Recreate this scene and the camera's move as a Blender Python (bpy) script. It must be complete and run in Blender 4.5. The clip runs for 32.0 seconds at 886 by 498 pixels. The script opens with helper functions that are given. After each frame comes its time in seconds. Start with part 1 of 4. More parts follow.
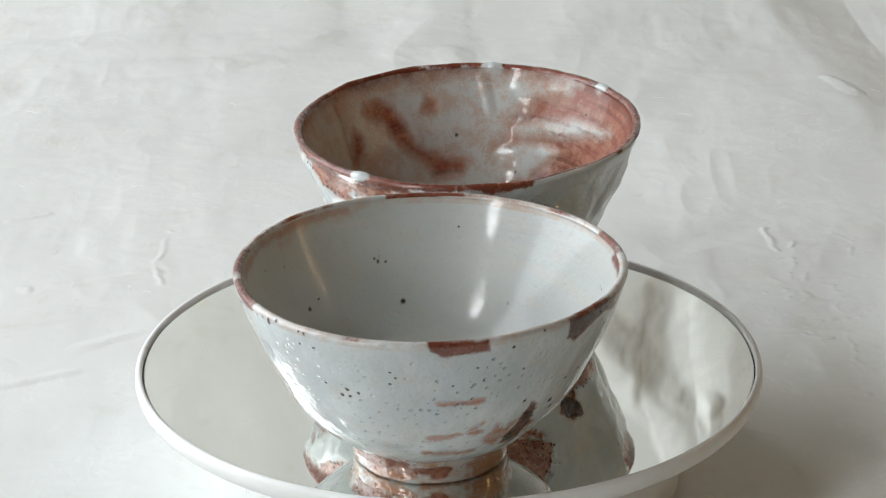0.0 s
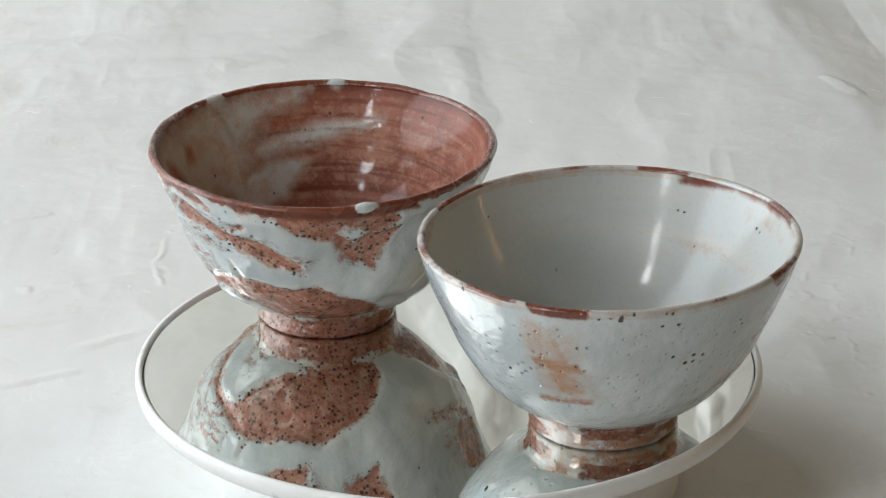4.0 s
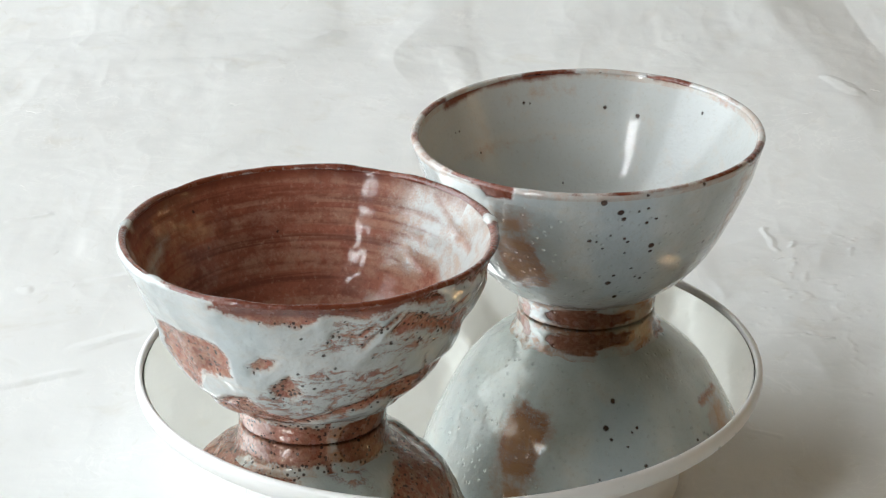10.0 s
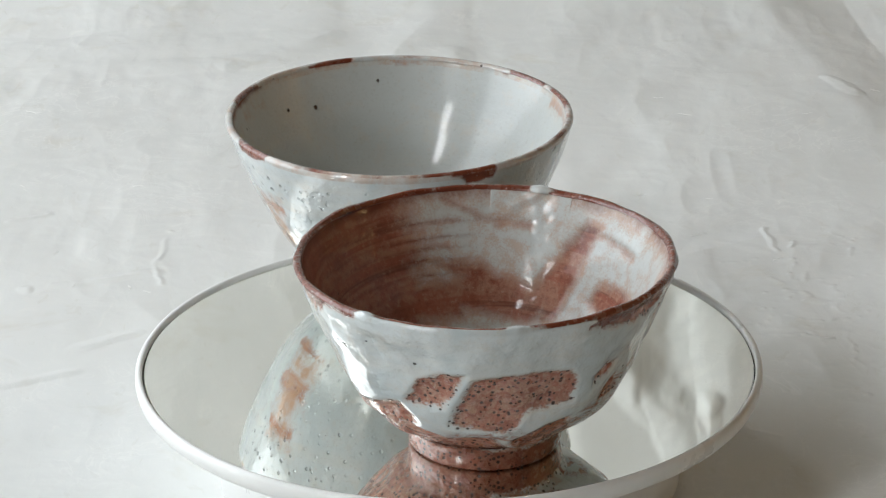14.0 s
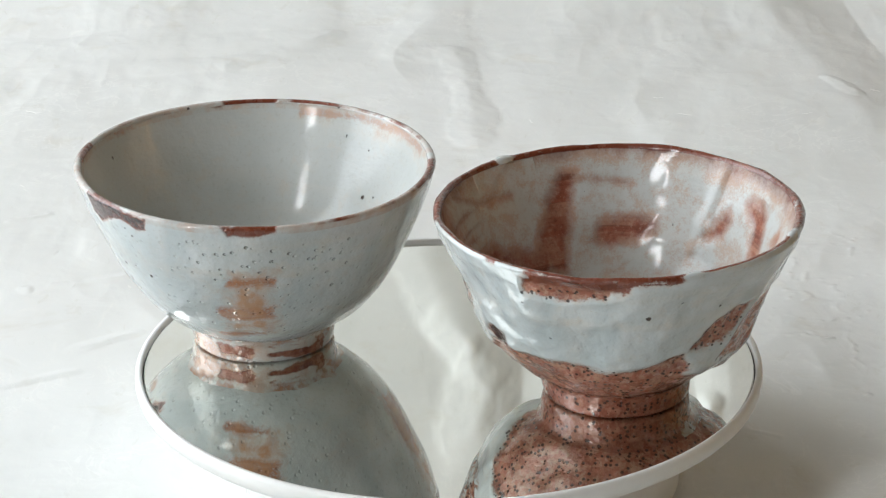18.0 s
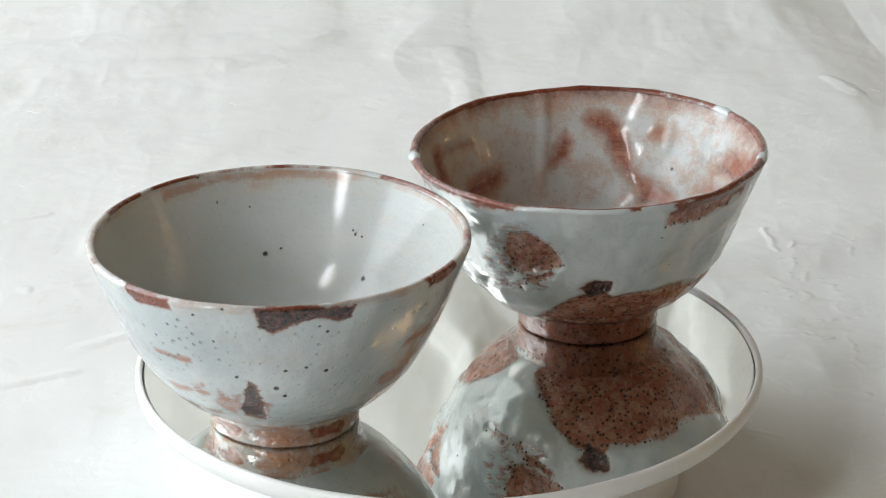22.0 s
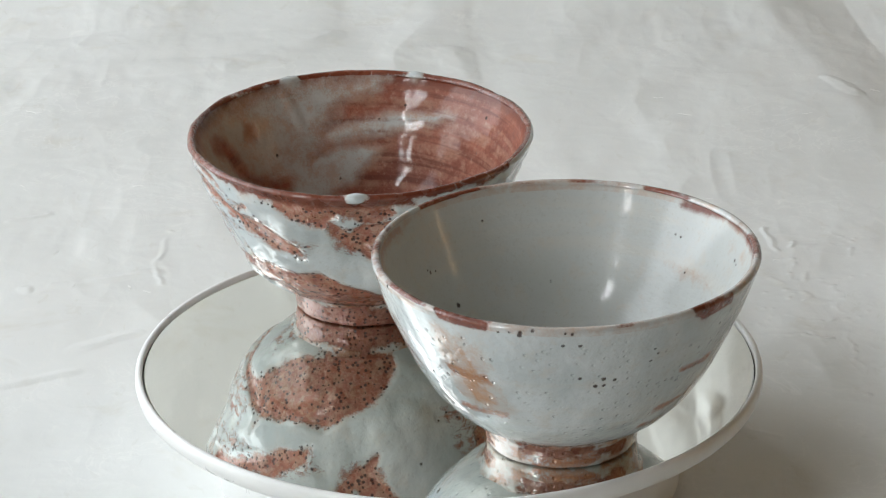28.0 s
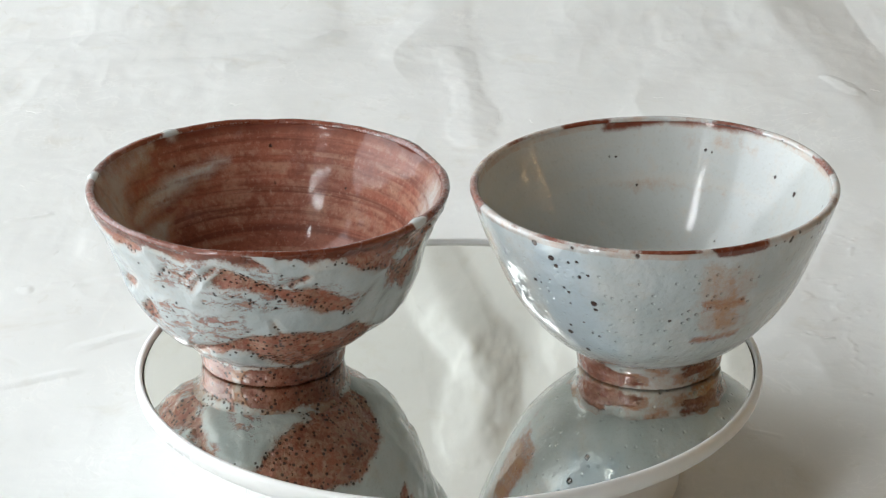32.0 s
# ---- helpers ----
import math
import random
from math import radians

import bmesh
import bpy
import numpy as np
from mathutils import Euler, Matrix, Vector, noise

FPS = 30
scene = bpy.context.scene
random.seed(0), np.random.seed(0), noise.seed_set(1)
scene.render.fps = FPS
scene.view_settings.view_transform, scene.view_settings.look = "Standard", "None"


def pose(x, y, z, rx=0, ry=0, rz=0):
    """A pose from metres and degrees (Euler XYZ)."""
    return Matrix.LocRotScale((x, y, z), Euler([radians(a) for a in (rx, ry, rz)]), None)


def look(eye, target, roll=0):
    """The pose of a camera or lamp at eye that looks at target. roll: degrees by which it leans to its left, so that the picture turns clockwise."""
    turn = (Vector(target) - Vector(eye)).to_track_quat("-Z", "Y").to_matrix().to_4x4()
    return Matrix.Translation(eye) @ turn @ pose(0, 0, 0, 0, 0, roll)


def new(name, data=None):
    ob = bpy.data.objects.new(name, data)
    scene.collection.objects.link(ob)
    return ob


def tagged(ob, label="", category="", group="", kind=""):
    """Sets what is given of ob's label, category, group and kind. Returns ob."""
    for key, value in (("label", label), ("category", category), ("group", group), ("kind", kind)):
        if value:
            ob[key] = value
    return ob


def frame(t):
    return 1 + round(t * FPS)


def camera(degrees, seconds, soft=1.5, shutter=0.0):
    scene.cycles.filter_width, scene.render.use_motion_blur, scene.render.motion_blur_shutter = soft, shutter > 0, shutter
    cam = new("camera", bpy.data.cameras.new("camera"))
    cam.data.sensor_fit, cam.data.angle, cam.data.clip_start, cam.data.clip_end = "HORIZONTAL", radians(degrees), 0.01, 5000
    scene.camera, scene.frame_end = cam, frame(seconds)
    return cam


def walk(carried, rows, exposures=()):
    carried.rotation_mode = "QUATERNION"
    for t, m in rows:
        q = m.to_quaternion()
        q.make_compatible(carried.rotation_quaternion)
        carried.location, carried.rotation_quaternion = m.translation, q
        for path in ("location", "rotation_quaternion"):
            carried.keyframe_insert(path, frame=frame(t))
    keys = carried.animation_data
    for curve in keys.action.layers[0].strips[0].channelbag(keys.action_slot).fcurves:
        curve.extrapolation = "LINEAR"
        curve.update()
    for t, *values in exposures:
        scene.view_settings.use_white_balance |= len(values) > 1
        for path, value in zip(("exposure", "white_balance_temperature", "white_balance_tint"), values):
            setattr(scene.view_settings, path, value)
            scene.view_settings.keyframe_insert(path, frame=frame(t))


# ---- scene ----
# The camera stands still before a turning mirror plate.
TZ = 0.040                                    # height of the mirror above the paper
cam = camera(16.83, 32.0, soft=1.25)
EYE = pose(0, -0.8752, 0.4093 + TZ, 90 - 22.923, 0, 0.097) @ pose(0, 0, 0, 0, 0, -0.558)
# the film's own exposure drifts a little as the bowls pass
EXPOSURES = [(0, -0.09), (1, -0.17), (2, -0.20), (3.2, -0.20), (5, -0.05), (6, 0.07), (8, 0.1), (11, 0.07), (12.5, -0.04), (13, -0.12), (14, -0.20), (15, -0.22), (16.5, -0.09),
             (18, 0.05), (23, 0.06), (25, -0.07), (26.5, -0.15), (28, -0.18), (29, -0.12), (30, -0.03), (32, 0.07)]
walk(cam, [(0.0, EYE), (32.0, EYE)], EXPOSURES)

# ---- light ----
world = bpy.data.worlds.new("world")
scene.world = world
world.use_nodes = True
wn = world.node_tree.nodes
sky = wn.new("ShaderNodeTexSky")
sky.sky_type = "NISHITA"
sky.sun_disc = False
sky.sun_elevation = radians(35)
sky.sun_rotation = radians(200)
wn["Background"].inputs["Strength"].default_value = 0.1
world.node_tree.links.new(sky.outputs[0], wn["Background"].inputs["Color"])


def area(name, eye, target, w, h, power, color):
    data = bpy.data.lights.new(name, "AREA")
    data.shape, data.size, data.size_y, data.energy, data.color = "RECTANGLE", w, h, power, color
    ob = new(name, data)
    ob.matrix_world = look(eye, target)
    return ob


area("window_light_side", (-1.43, 0.28, 0.80), (0, 0.06, 0.22), 1.7, 1.5, 41, (0.91, 0.963, 1.0))
area("window_light_back", (-1.28, -1.48, 1.17), (-1.28, 0, 1.17), 0.28, 1.34, 36, (0.93, 0.97, 1.0))
area("window_light_north", (-1.0, 1.53, 1.80), (0, 0, 0.1), 0.45, 0.5, 6.5, (0.925, 0.967, 1.0))


# ---- node helpers ----
class Mat:
    """A small writer of node materials."""

    def __init__(self, name, rough=0.5, metal=0.0, spec=0.5):
        self.m = bpy.data.materials.new(name)
        self.m.use_nodes = True
        self.t = self.m.node_tree
        self.b = self.t.nodes["Principled BSDF"]
        self.set("Roughness", rough)
        self.set("Metallic", metal)
        self.set("Specular IOR Level", spec)
        self.place = self.node("ShaderNodeTexCoord").outputs["Object"]

    def node(self, kind):
        return self.t.nodes.new(kind)

    def put(self, value, socket):
        if isinstance(value, bpy.types.NodeSocket):
            self.t.links.new(value, socket)
        elif isinstance(value, tuple) and len(value) == 3 and socket.type == "RGBA":
            socket.default_value = (*value, 1)
        else:
            socket.default_value = value

    def set(self, name, value):
        self.put(value, self.b.inputs[name])

    def attr(self, name):
        n = self.node("ShaderNodeAttribute")
        n.attribute_name = name
        return n.outputs["Fac"]

    def noise(self, scale, detail=4.0, rough=0.55, warp=0.0, stretch=(1, 1, 1)):
        n = self.node("ShaderNodeTexNoise")
        m = self.node("ShaderNodeMapping")
        self.put(self.place, m.inputs["Vector"])
        m.inputs["Scale"].default_value = stretch
        self.put(m.outputs[0], n.inputs["Vector"])
        for key, value in (("Scale", scale), ("Detail", detail), ("Roughness", rough), ("Distortion", warp)):
            n.inputs[key].default_value = value
        return n.outputs["Fac"]

    def cells(self, scale, stretch=(1, 1, 1)):
        n = self.node("ShaderNodeTexVoronoi")
        m = self.node("ShaderNodeMapping")
        self.put(self.place, m.inputs["Vector"])
        m.inputs["Scale"].default_value = stretch
        self.put(m.outputs[0], n.inputs["Vector"])
        n.inputs["Scale"].default_value = scale
        return n

    def math(self, op, a, b=0.0, c=0.0):
        n = self.node("ShaderNodeMath")
        n.operation = op
        for value, socket in zip((a, b, c), n.inputs):
            self.put(value, socket)
        return n.outputs[0]

    def step(self, x, lo, hi, a=0.0, b=1.0):
        n = self.node("ShaderNodeMapRange")
        n.interpolation_type = "SMOOTHSTEP"
        for value, socket in zip((x, lo, hi, a, b), n.inputs):
            self.put(value, socket)
        return n.outputs[0]

    def mix(self, f, a, b):
        n = self.node("ShaderNodeMix")
        n.data_type = "RGBA"
        self.put(f, n.inputs[0])
        self.put(a, n.inputs[6])
        self.put(b, n.inputs[7])
        return n.outputs[2]

    def bump(self, height, strength, distance):
        n = self.node("ShaderNodeBump")
        self.put(height, n.inputs["Height"])
        n.inputs["Strength"].default_value = strength
        n.inputs["Distance"].default_value = distance
        self.set("Normal", n.outputs[0])


def paper_material():
    k = Mat("mulberry_paper", 0.72, 0, 0.3)
    cloud = k.noise(5, 5, 0.6)
    fibre = k.noise(70, 6, 0.66, 2.0, (1.0, 0.45, 0.8))
    flake = k.noise(140, 3, 0.6, 0.8, (1.0, 0.5, 0.8))
    c = k.mix(k.step(cloud, 0.3, 0.7), (0.69, 0.70, 0.68), (0.77, 0.78, 0.765))
    c = k.mix(k.step(fibre, 0.58, 0.75, 0, 0.5), c, (0.80, 0.80, 0.77))
    c = k.mix(k.step(flake, 0.62, 0.72, 0, 0.25), c, (0.60, 0.59, 0.53))
    # brownish mottle in the colour, imitating the shading of small wrinkles
    c = k.mix(k.step(k.noise(55, 4, 0.6, 0.6, (0.5, 0.5, 0.8)), 0.57, 0.74, 0, 0.3), c, (0.58, 0.55, 0.46))
    strand = k.math("SUBTRACT", 1.0, k.math("ABSOLUTE", k.math("MULTIPLY", k.math("SUBTRACT", k.noise(34, 3, 0.5, 3.0), 0.5), 14.0)))
    c = k.mix(k.math("MULTIPLY", k.step(strand, 0.55, 1.0, 0, 0.4), k.step(k.noise(10, 3, 0.6), 0.50, 0.62)), c, (0.84, 0.845, 0.82))
    k.set("Base Color", c)
    k.set("Roughness", k.step(fibre, 0.4, 0.7, 0.75, 0.55))
    ridge = k.math("SUBTRACT", 1.0, k.math("ABSOLUTE", k.math("MULTIPLY", k.math("SUBTRACT", k.noise(13, 4, 0.5, 0.9, (0.8, 1.0, 0.8)), 0.5), 5.0)))
    fold = k.math("SUBTRACT", 1.0, k.math("ABSOLUTE", k.math("MULTIPLY", k.math("SUBTRACT", k.noise(30, 4, 0.5, 1.2, (0.85, 1.0, 0.8)), 0.5), 6.0)))
    relief = k.math("ADD", k.math("MULTIPLY", k.math("MAXIMUM", ridge, 0.0), 1.1), k.math("MULTIPLY", k.math("MAXIMUM", fold, 0.0), 0.55))
    k.bump(k.math("ADD", k.math("ADD", fibre, k.math("MULTIPLY", flake, 0.4)), relief), 0.13, 0.0010)
    return k.m


def glaze_material(name, body_lo, body_hi, pits, softness, ragged_by, speck_from, speck_by, halo_by, speck_color, washed, dimpled):
    """Thick white glaze over iron-red clay: the fields 'bare', 'rust' and 'iron' (mm from their edges) say where which one shows."""
    k = Mat(name, 0.2, 0, 0.55)
    rag = k.math("SUBTRACT", k.noise(260, 6, 0.65, 0.4), 0.5)
    fine = k.math("SUBTRACT", k.noise(1500, 3, 0.6), 0.5)
    wide = k.noise(55, 4, 0.55)
    rings = k.noise(90, 3, 0.5, 0.2, (0.1, 0.1, 2.2))
    inner = k.attr("inside")
    wash = k.noise(150, 6, 0.68, 0.25)
    throw = k.noise(260, 2, 0.5, 0.25, (0.025, 0.025, 1.0))
    roam = k.math("SUBTRACT", k.noise(95, 3, 0.55, 0.3), 0.5)
    streak = k.noise(420, 4, 0.6, 0.5, (0.10, 0.10, 1.0))
    edge = k.math("ADD", k.math("ADD", k.math("MULTIPLY", rag, 4.0), k.math("MULTIPLY", fine, 1.6)), k.math("MULTIPLY", roam, 4.2))
    soft = k.math("MULTIPLY", k.attr("inside"), softness)
    ragged = k.math("ADD", k.attr("bare"), k.math("MULTIPLY", edge, ragged_by))
    ragged = k.math("ADD", ragged, k.math("MULTIPLY", k.math("SUBTRACT", k.noise(210, 4, 0.62, 0.6, (0.5, 0.5, 1.3)), 0.5), k.math("MULTIPLY", k.math("SUBTRACT", 1.0, k.math("MAXIMUM", inner, k.attr("rim"))), washed * 5.0)))
    bare = k.step(ragged, k.math("SUBTRACT", -0.45, soft), k.math("ADD", 0.75, k.math("MULTIPLY", soft, 1.6)))
    thin = k.step(k.math("ADD", k.attr("veil"), k.math("MULTIPLY", edge, 0.8)), -0.8, 1.6)
    bare = k.math("MAXIMUM", bare, k.math("MULTIPLY", thin, k.step(k.math("ADD", k.noise(340, 5, 0.68, 0.7, (0.6, 0.6, 1.2)), k.math("MULTIPLY", fine, 0.25)), 0.47, 0.63, 0.0, 0.85)))
    halo = k.step(ragged, -1.4, 0.1)
    rust = k.step(k.math("ADD", k.attr("rust"), k.math("ADD", k.math("MULTIPLY", edge, 0.7), k.math("MULTIPLY", k.math("SUBTRACT", streak, 0.5), 3.0))), -0.9, 0.9)
    rust = k.math("MULTIPLY", rust, k.step(streak, 0.36, 0.62, 1.0, 0.7))
    iron = k.step(k.math("ADD", k.attr("iron"), k.math("MULTIPLY", edge, 1.2)), -0.5, 0.6)
    blue = k.step(k.math("ADD", k.attr("blue"), k.math("MULTIPLY", edge, 1.6)), -3.5, 5.0, 0, 0.6)
    # specks of iron that break through the glaze
    cell = k.cells(760)
    pick = k.node("ShaderNodeSeparateColor")
    k.put(cell.outputs["Color"], pick.inputs[0])
    size = k.math("MULTIPLY", k.step(k.math("ADD", pick.outputs[0], k.math("MULTIPLY", k.attr("speck"), pits)), speck_from, speck_from + 0.42), 0.44)
    speck = k.step(k.math("SUBTRACT", size, cell.outputs["Distance"]), 0.0, 0.10)
    speck = k.math("MAXIMUM", speck, k.step(k.math("ADD", k.attr("dot"), k.math("MULTIPLY", fine, 0.7)), -0.15, 0.25))
    white = k.mix(k.step(wide, 0.35, 0.65), (0.47, 0.51, 0.515), (0.56, 0.60, 0.605))
    # less blue glaze inside, also darkened for the shade within the bowl
    white = k.mix(k.math("MULTIPLY", inner, 0.75), white, (0.465, 0.48, 0.46))
    white = k.mix(k.step(rings, 0.5, 0.72, 0, 0.22), white, (0.58, 0.53, 0.45))
    white = k.mix(k.math("MULTIPLY", k.math("MULTIPLY", inner, max(0.0, washed - 0.45) * 4.6), k.step(k.math("ADD", wash, k.math("MULTIPLY", fine, 0.3)), 0.42, 0.66)), white, (0.40, 0.26, 0.19))
    white = k.mix(k.step(k.noise(900, 3, 0.6), 0.58, 0.74, 0, 0.4), white, (0.40, 0.37, 0.32))
    white = k.mix(k.step(wash, 0.50, 0.70, 0, 0.3), white, (0.53, 0.45, 0.36))
    white = k.mix(k.math("MULTIPLY", k.step(k.noise(52, 3, 0.5, 0.4, (1.0, 1.0, 0.22)), 0.48, 0.66, 0, 0.45), k.math("SUBTRACT", 1.0, inner)), white, (0.38, 0.45, 0.475))
    white = k.mix(blue, white, (0.40, 0.50, 0.58))
    rim = k.attr("rim")
    clay = k.mix(k.step(k.noise(120, 5, 0.65), 0.3, 0.7), body_lo, body_hi)
    clay = k.mix(k.math("MULTIPLY", inner, k.step(wash, 0.35, 0.6, 0.95, 0.6)), clay, k.mix(k.step(wide, 0.3, 0.7), (0.19, 0.055, 0.033), (0.31, 0.105, 0.064)))
    clay = k.mix(rim, clay, k.mix(k.step(wide, 0.3, 0.7), (0.115, 0.026, 0.014), (0.20, 0.055, 0.029)))
    # a thin milky wash lies over the clay, in patches outside and between the throwing lines inside
    outer_veil = k.math("MULTIPLY", k.step(k.noise(330, 5, 0.7, 0.8), 0.42, 0.60, 0.0, washed * 1.1), k.math("SUBTRACT", 1.0, k.math("MAXIMUM", inner, rim)))
    line = k.step(k.noise(300, 3, 0.6, 0.35, (0.03, 0.03, 1.0)), 0.52, 0.66)
    inner_veil = k.math("MULTIPLY", k.math("MULTIPLY", k.step(throw, 0.40, 0.50, 0.0, washed * 0.75), k.step(wash, 0.40, 0.58, 0.1, 1.0)), k.math("MULTIPLY", inner, k.math("SUBTRACT", 1.0, rim)))
    clay = k.mix(k.math("MULTIPLY", k.math("ADD", outer_veil, inner_veil), k.step(fine, -0.2, 0.15, 0.7, 1.0)), clay, (0.45, 0.275, 0.19))
    clay = k.mix(k.math("MULTIPLY", k.math("MULTIPLY", line, inner), 0.75), clay, (0.13, 0.034, 0.020))
    grain = k.noise(640, 5, 0.7, 0.3)
    clay = k.mix(k.step(grain, 0.50, 0.70, 0.0, 0.4), clay, (0.085, 0.024, 0.016))
    clay = k.mix(k.math("MULTIPLY", k.step(grain, 0.46, 0.32, 0.0, 0.3), k.math("SUBTRACT", 1.0, rim)), clay, (0.50, 0.34, 0.25))
    white = k.mix(k.step(grain, 0.54, 0.72, 0.0, 0.35), white, (0.36, 0.35, 0.32))
    c = k.mix(k.math("MULTIPLY", halo, halo_by), white, (0.52, 0.33, 0.21))
    c = k.mix(k.math("MULTIPLY", k.math("MULTIPLY", rust, k.step(inner, 0, 1, 0.95, 0.62)), k.step(k.math("ADD", rag, fine), -0.22, 0.0, 0.5, 1.0)), c, k.mix(k.step(k.math("ADD", fine, rag), -0.15, 0.2), (0.22, 0.062, 0.028), (0.37, 0.145, 0.07)))
    tint = k.step(k.math("ADD", k.attr("tint"), k.math("MULTIPLY", edge, 2.2)), -1.5, 3.0, 0, 0.5)
    tint = k.math("ADD", tint, k.step(k.math("ADD", k.attr("tint"), k.math("MULTIPLY", edge, 0.6)), 3.6, 5.4, 0, 0.4))
    c = k.mix(k.math("MULTIPLY", tint, k.step(wash, 0.35, 0.6, 0.4, 1.0)), c, (0.43, 0.235, 0.13))
    c = k.mix(bare, c, clay)
    c = k.mix(k.math("MULTIPLY", k.attr("ring"), k.step(k.math("ADD", rag, fine), -0.25, 0.10, 0.35, 0.9)), c, (0.16, 0.042, 0.024))
    c = k.mix(iron, c, k.mix(k.step(k.math("ADD", rag, k.math("MULTIPLY", fine, 0.6)), -0.12, 0.16), (0.009, 0.007, 0.010), (0.13, 0.060, 0.050)))
    c = k.mix(k.math("MULTIPLY", speck, speck_by), c, speck_color)
    k.set("Base Color", c)
    gloss = k.math("MULTIPLY", bare, 0.14)
    k.set("Roughness", k.math("ADD", k.math("ADD", gloss, k.step(inner, 0, 1, 0.09, 0.34)), k.math("MULTIPLY", k.noise(180, 3, 0.6), 0.08)))
    k.set("Coat Weight", k.math("SUBTRACT", k.step(k.math("ADD", bare, iron), 0.0, 1.0, 0.5, 0.4), k.math("MULTIPLY", inner, 0.02)))
    k.set("Specular IOR Level", k.step(inner, 0, 1, 0.5, 0.18))
    k.set("Coat Roughness", k.step(inner, 0, 1, 0.035, 0.10))
    h = k.math("ADD", k.math("MULTIPLY", k.noise(150, 2, 0.45), k.step(inner, 0, 1, 0.34, 0.16)), k.math("MULTIPLY", k.noise(1100, 2, 0.5), k.math("MULTIPLY", bare, k.step(inner, 0, 1, 0.2, 0.06))))
    h = k.math("SUBTRACT", h, k.math("MULTIPLY", speck, 0.7))
    h = k.math("ADD", h, k.math("MULTIPLY", k.noise(520, 2, 0.5), 0.075))
    hole = k.cells(430)
    which = k.node("ShaderNodeSeparateColor")
    k.put(hole.outputs["Color"], which.inputs[0])
    dent = k.math("MULTIPLY", k.step(which.outputs[1], 0.3, 0.8), k.step(hole.outputs["Distance"], 0.02, 0.34, 1, 0))
    h = k.math("SUBTRACT", h, k.math("MULTIPLY", k.math("MULTIPLY", dent, k.math("SUBTRACT", 1.0, k.math("MAXIMUM", inner, rim))), k.step(k.attr("speck"), -0.6, 0.8, dimpled * 0.7, dimpled * 2.6)))
    h = k.math("SUBTRACT", h, k.math("MULTIPLY", bare, 0.35))
    h = k.math("ADD", h, k.math("MULTIPLY", rings, 0.05))
    h = k.math("ADD", h, k.math("MULTIPLY", k.math("SUBTRACT", 1.0, inner), k.math("ADD", k.math("MULTIPLY", k.noise(290, 3, 0.55, 0.2), 0.24), k.math("MULTIPLY", k.noise(900, 2, 0.5), 0.05))))
    h = k.math("ADD", h, k.math("MULTIPLY", inner, k.math("ADD", k.math("MULTIPLY", k.noise(210, 3, 0.6, 0.3, (0.35, 0.35, 1.0)), 0.20), k.math("MULTIPLY", k.noise(760, 2, 0.5), 0.045))))
    k.bump(h, 1.0, 0.0012)
    return k.m


def plain(name, lo, hi, scale, rough, metal=0.0, depth=0.0003):
    k = Mat(name, rough, metal)
    n = k.noise(scale, 5, 0.6)
    k.set("Base Color", k.mix(k.step(n, 0.3, 0.7), lo, hi))
    k.set("Roughness", k.step(n, 0.3, 0.7, rough * 0.85, min(1, rough * 1.15)))
    k.bump(n, 0.15, depth)
    return k.m


def glow(name, color, strength):
    k = Mat(name)
    k.set("Base Color", color)
    k.set("Emission Color", color)
    k.set("Emission Strength", strength)
    return k.m


PAPER = paper_material()
WHITE_GLAZE = glaze_material("white_glaze_over_iron_clay", (0.15, 0.045, 0.028), (0.27, 0.10, 0.06), 0.12, 0.3, 0.45, 0.93, 0.95, 0.1, (0.045, 0.018, 0.012), 0.45, 0.36)
RED_GLAZE = glaze_material("milky_glaze_over_red_clay", (0.22, 0.066, 0.040), (0.37, 0.135, 0.087), 0.6, 1.7, 0.9, 0.72, 0.9, 0.3, (0.035, 0.016, 0.013), 0.6, 0.08)
FIBRE = plain("paper_fibre", (0.80, 0.80, 0.77), (0.86, 0.86, 0.84), 200, 0.5)
PLASTIC = plain("white_plastic", (0.74, 0.745, 0.73), (0.78, 0.785, 0.77), 40, 0.32)
PLASTER = plain("wall_plaster", (0.135, 0.103, 0.053), (0.17, 0.130, 0.068), 6, 0.8)
WARM_PLASTER = plain("ochre_wall_plaster", (0.21, 0.135, 0.058), (0.26, 0.17, 0.078), 6, 0.8)
BOARDS = plain("floor_boards", (0.22, 0.15, 0.09), (0.33, 0.23, 0.14), 9, 0.5)
# near-black colour that stands for the shade in the turntable's narrow gaps
GAP_SHADE = plain("dark_gap_shade", (0.035, 0.033, 0.03), (0.06, 0.055, 0.05), 50, 0.6)
BULB = glow("warm_bulb_glass", (1.0, 0.66, 0.32), 27.0)
WIRE = plain("green_wire", (0.03, 0.05, 0.03), (0.05, 0.07, 0.05), 80, 0.5)
SILVER = Mat("mirror_silver", 0.015, 1.0)
SILVER.set("Base Color", (0.86, 0.865, 0.82))
SILVER.set("Roughness", SILVER.step(SILVER.noise(30, 4, 0.6), 0.45, 0.8, 0.012, 0.05))
MIRROR = SILVER.m


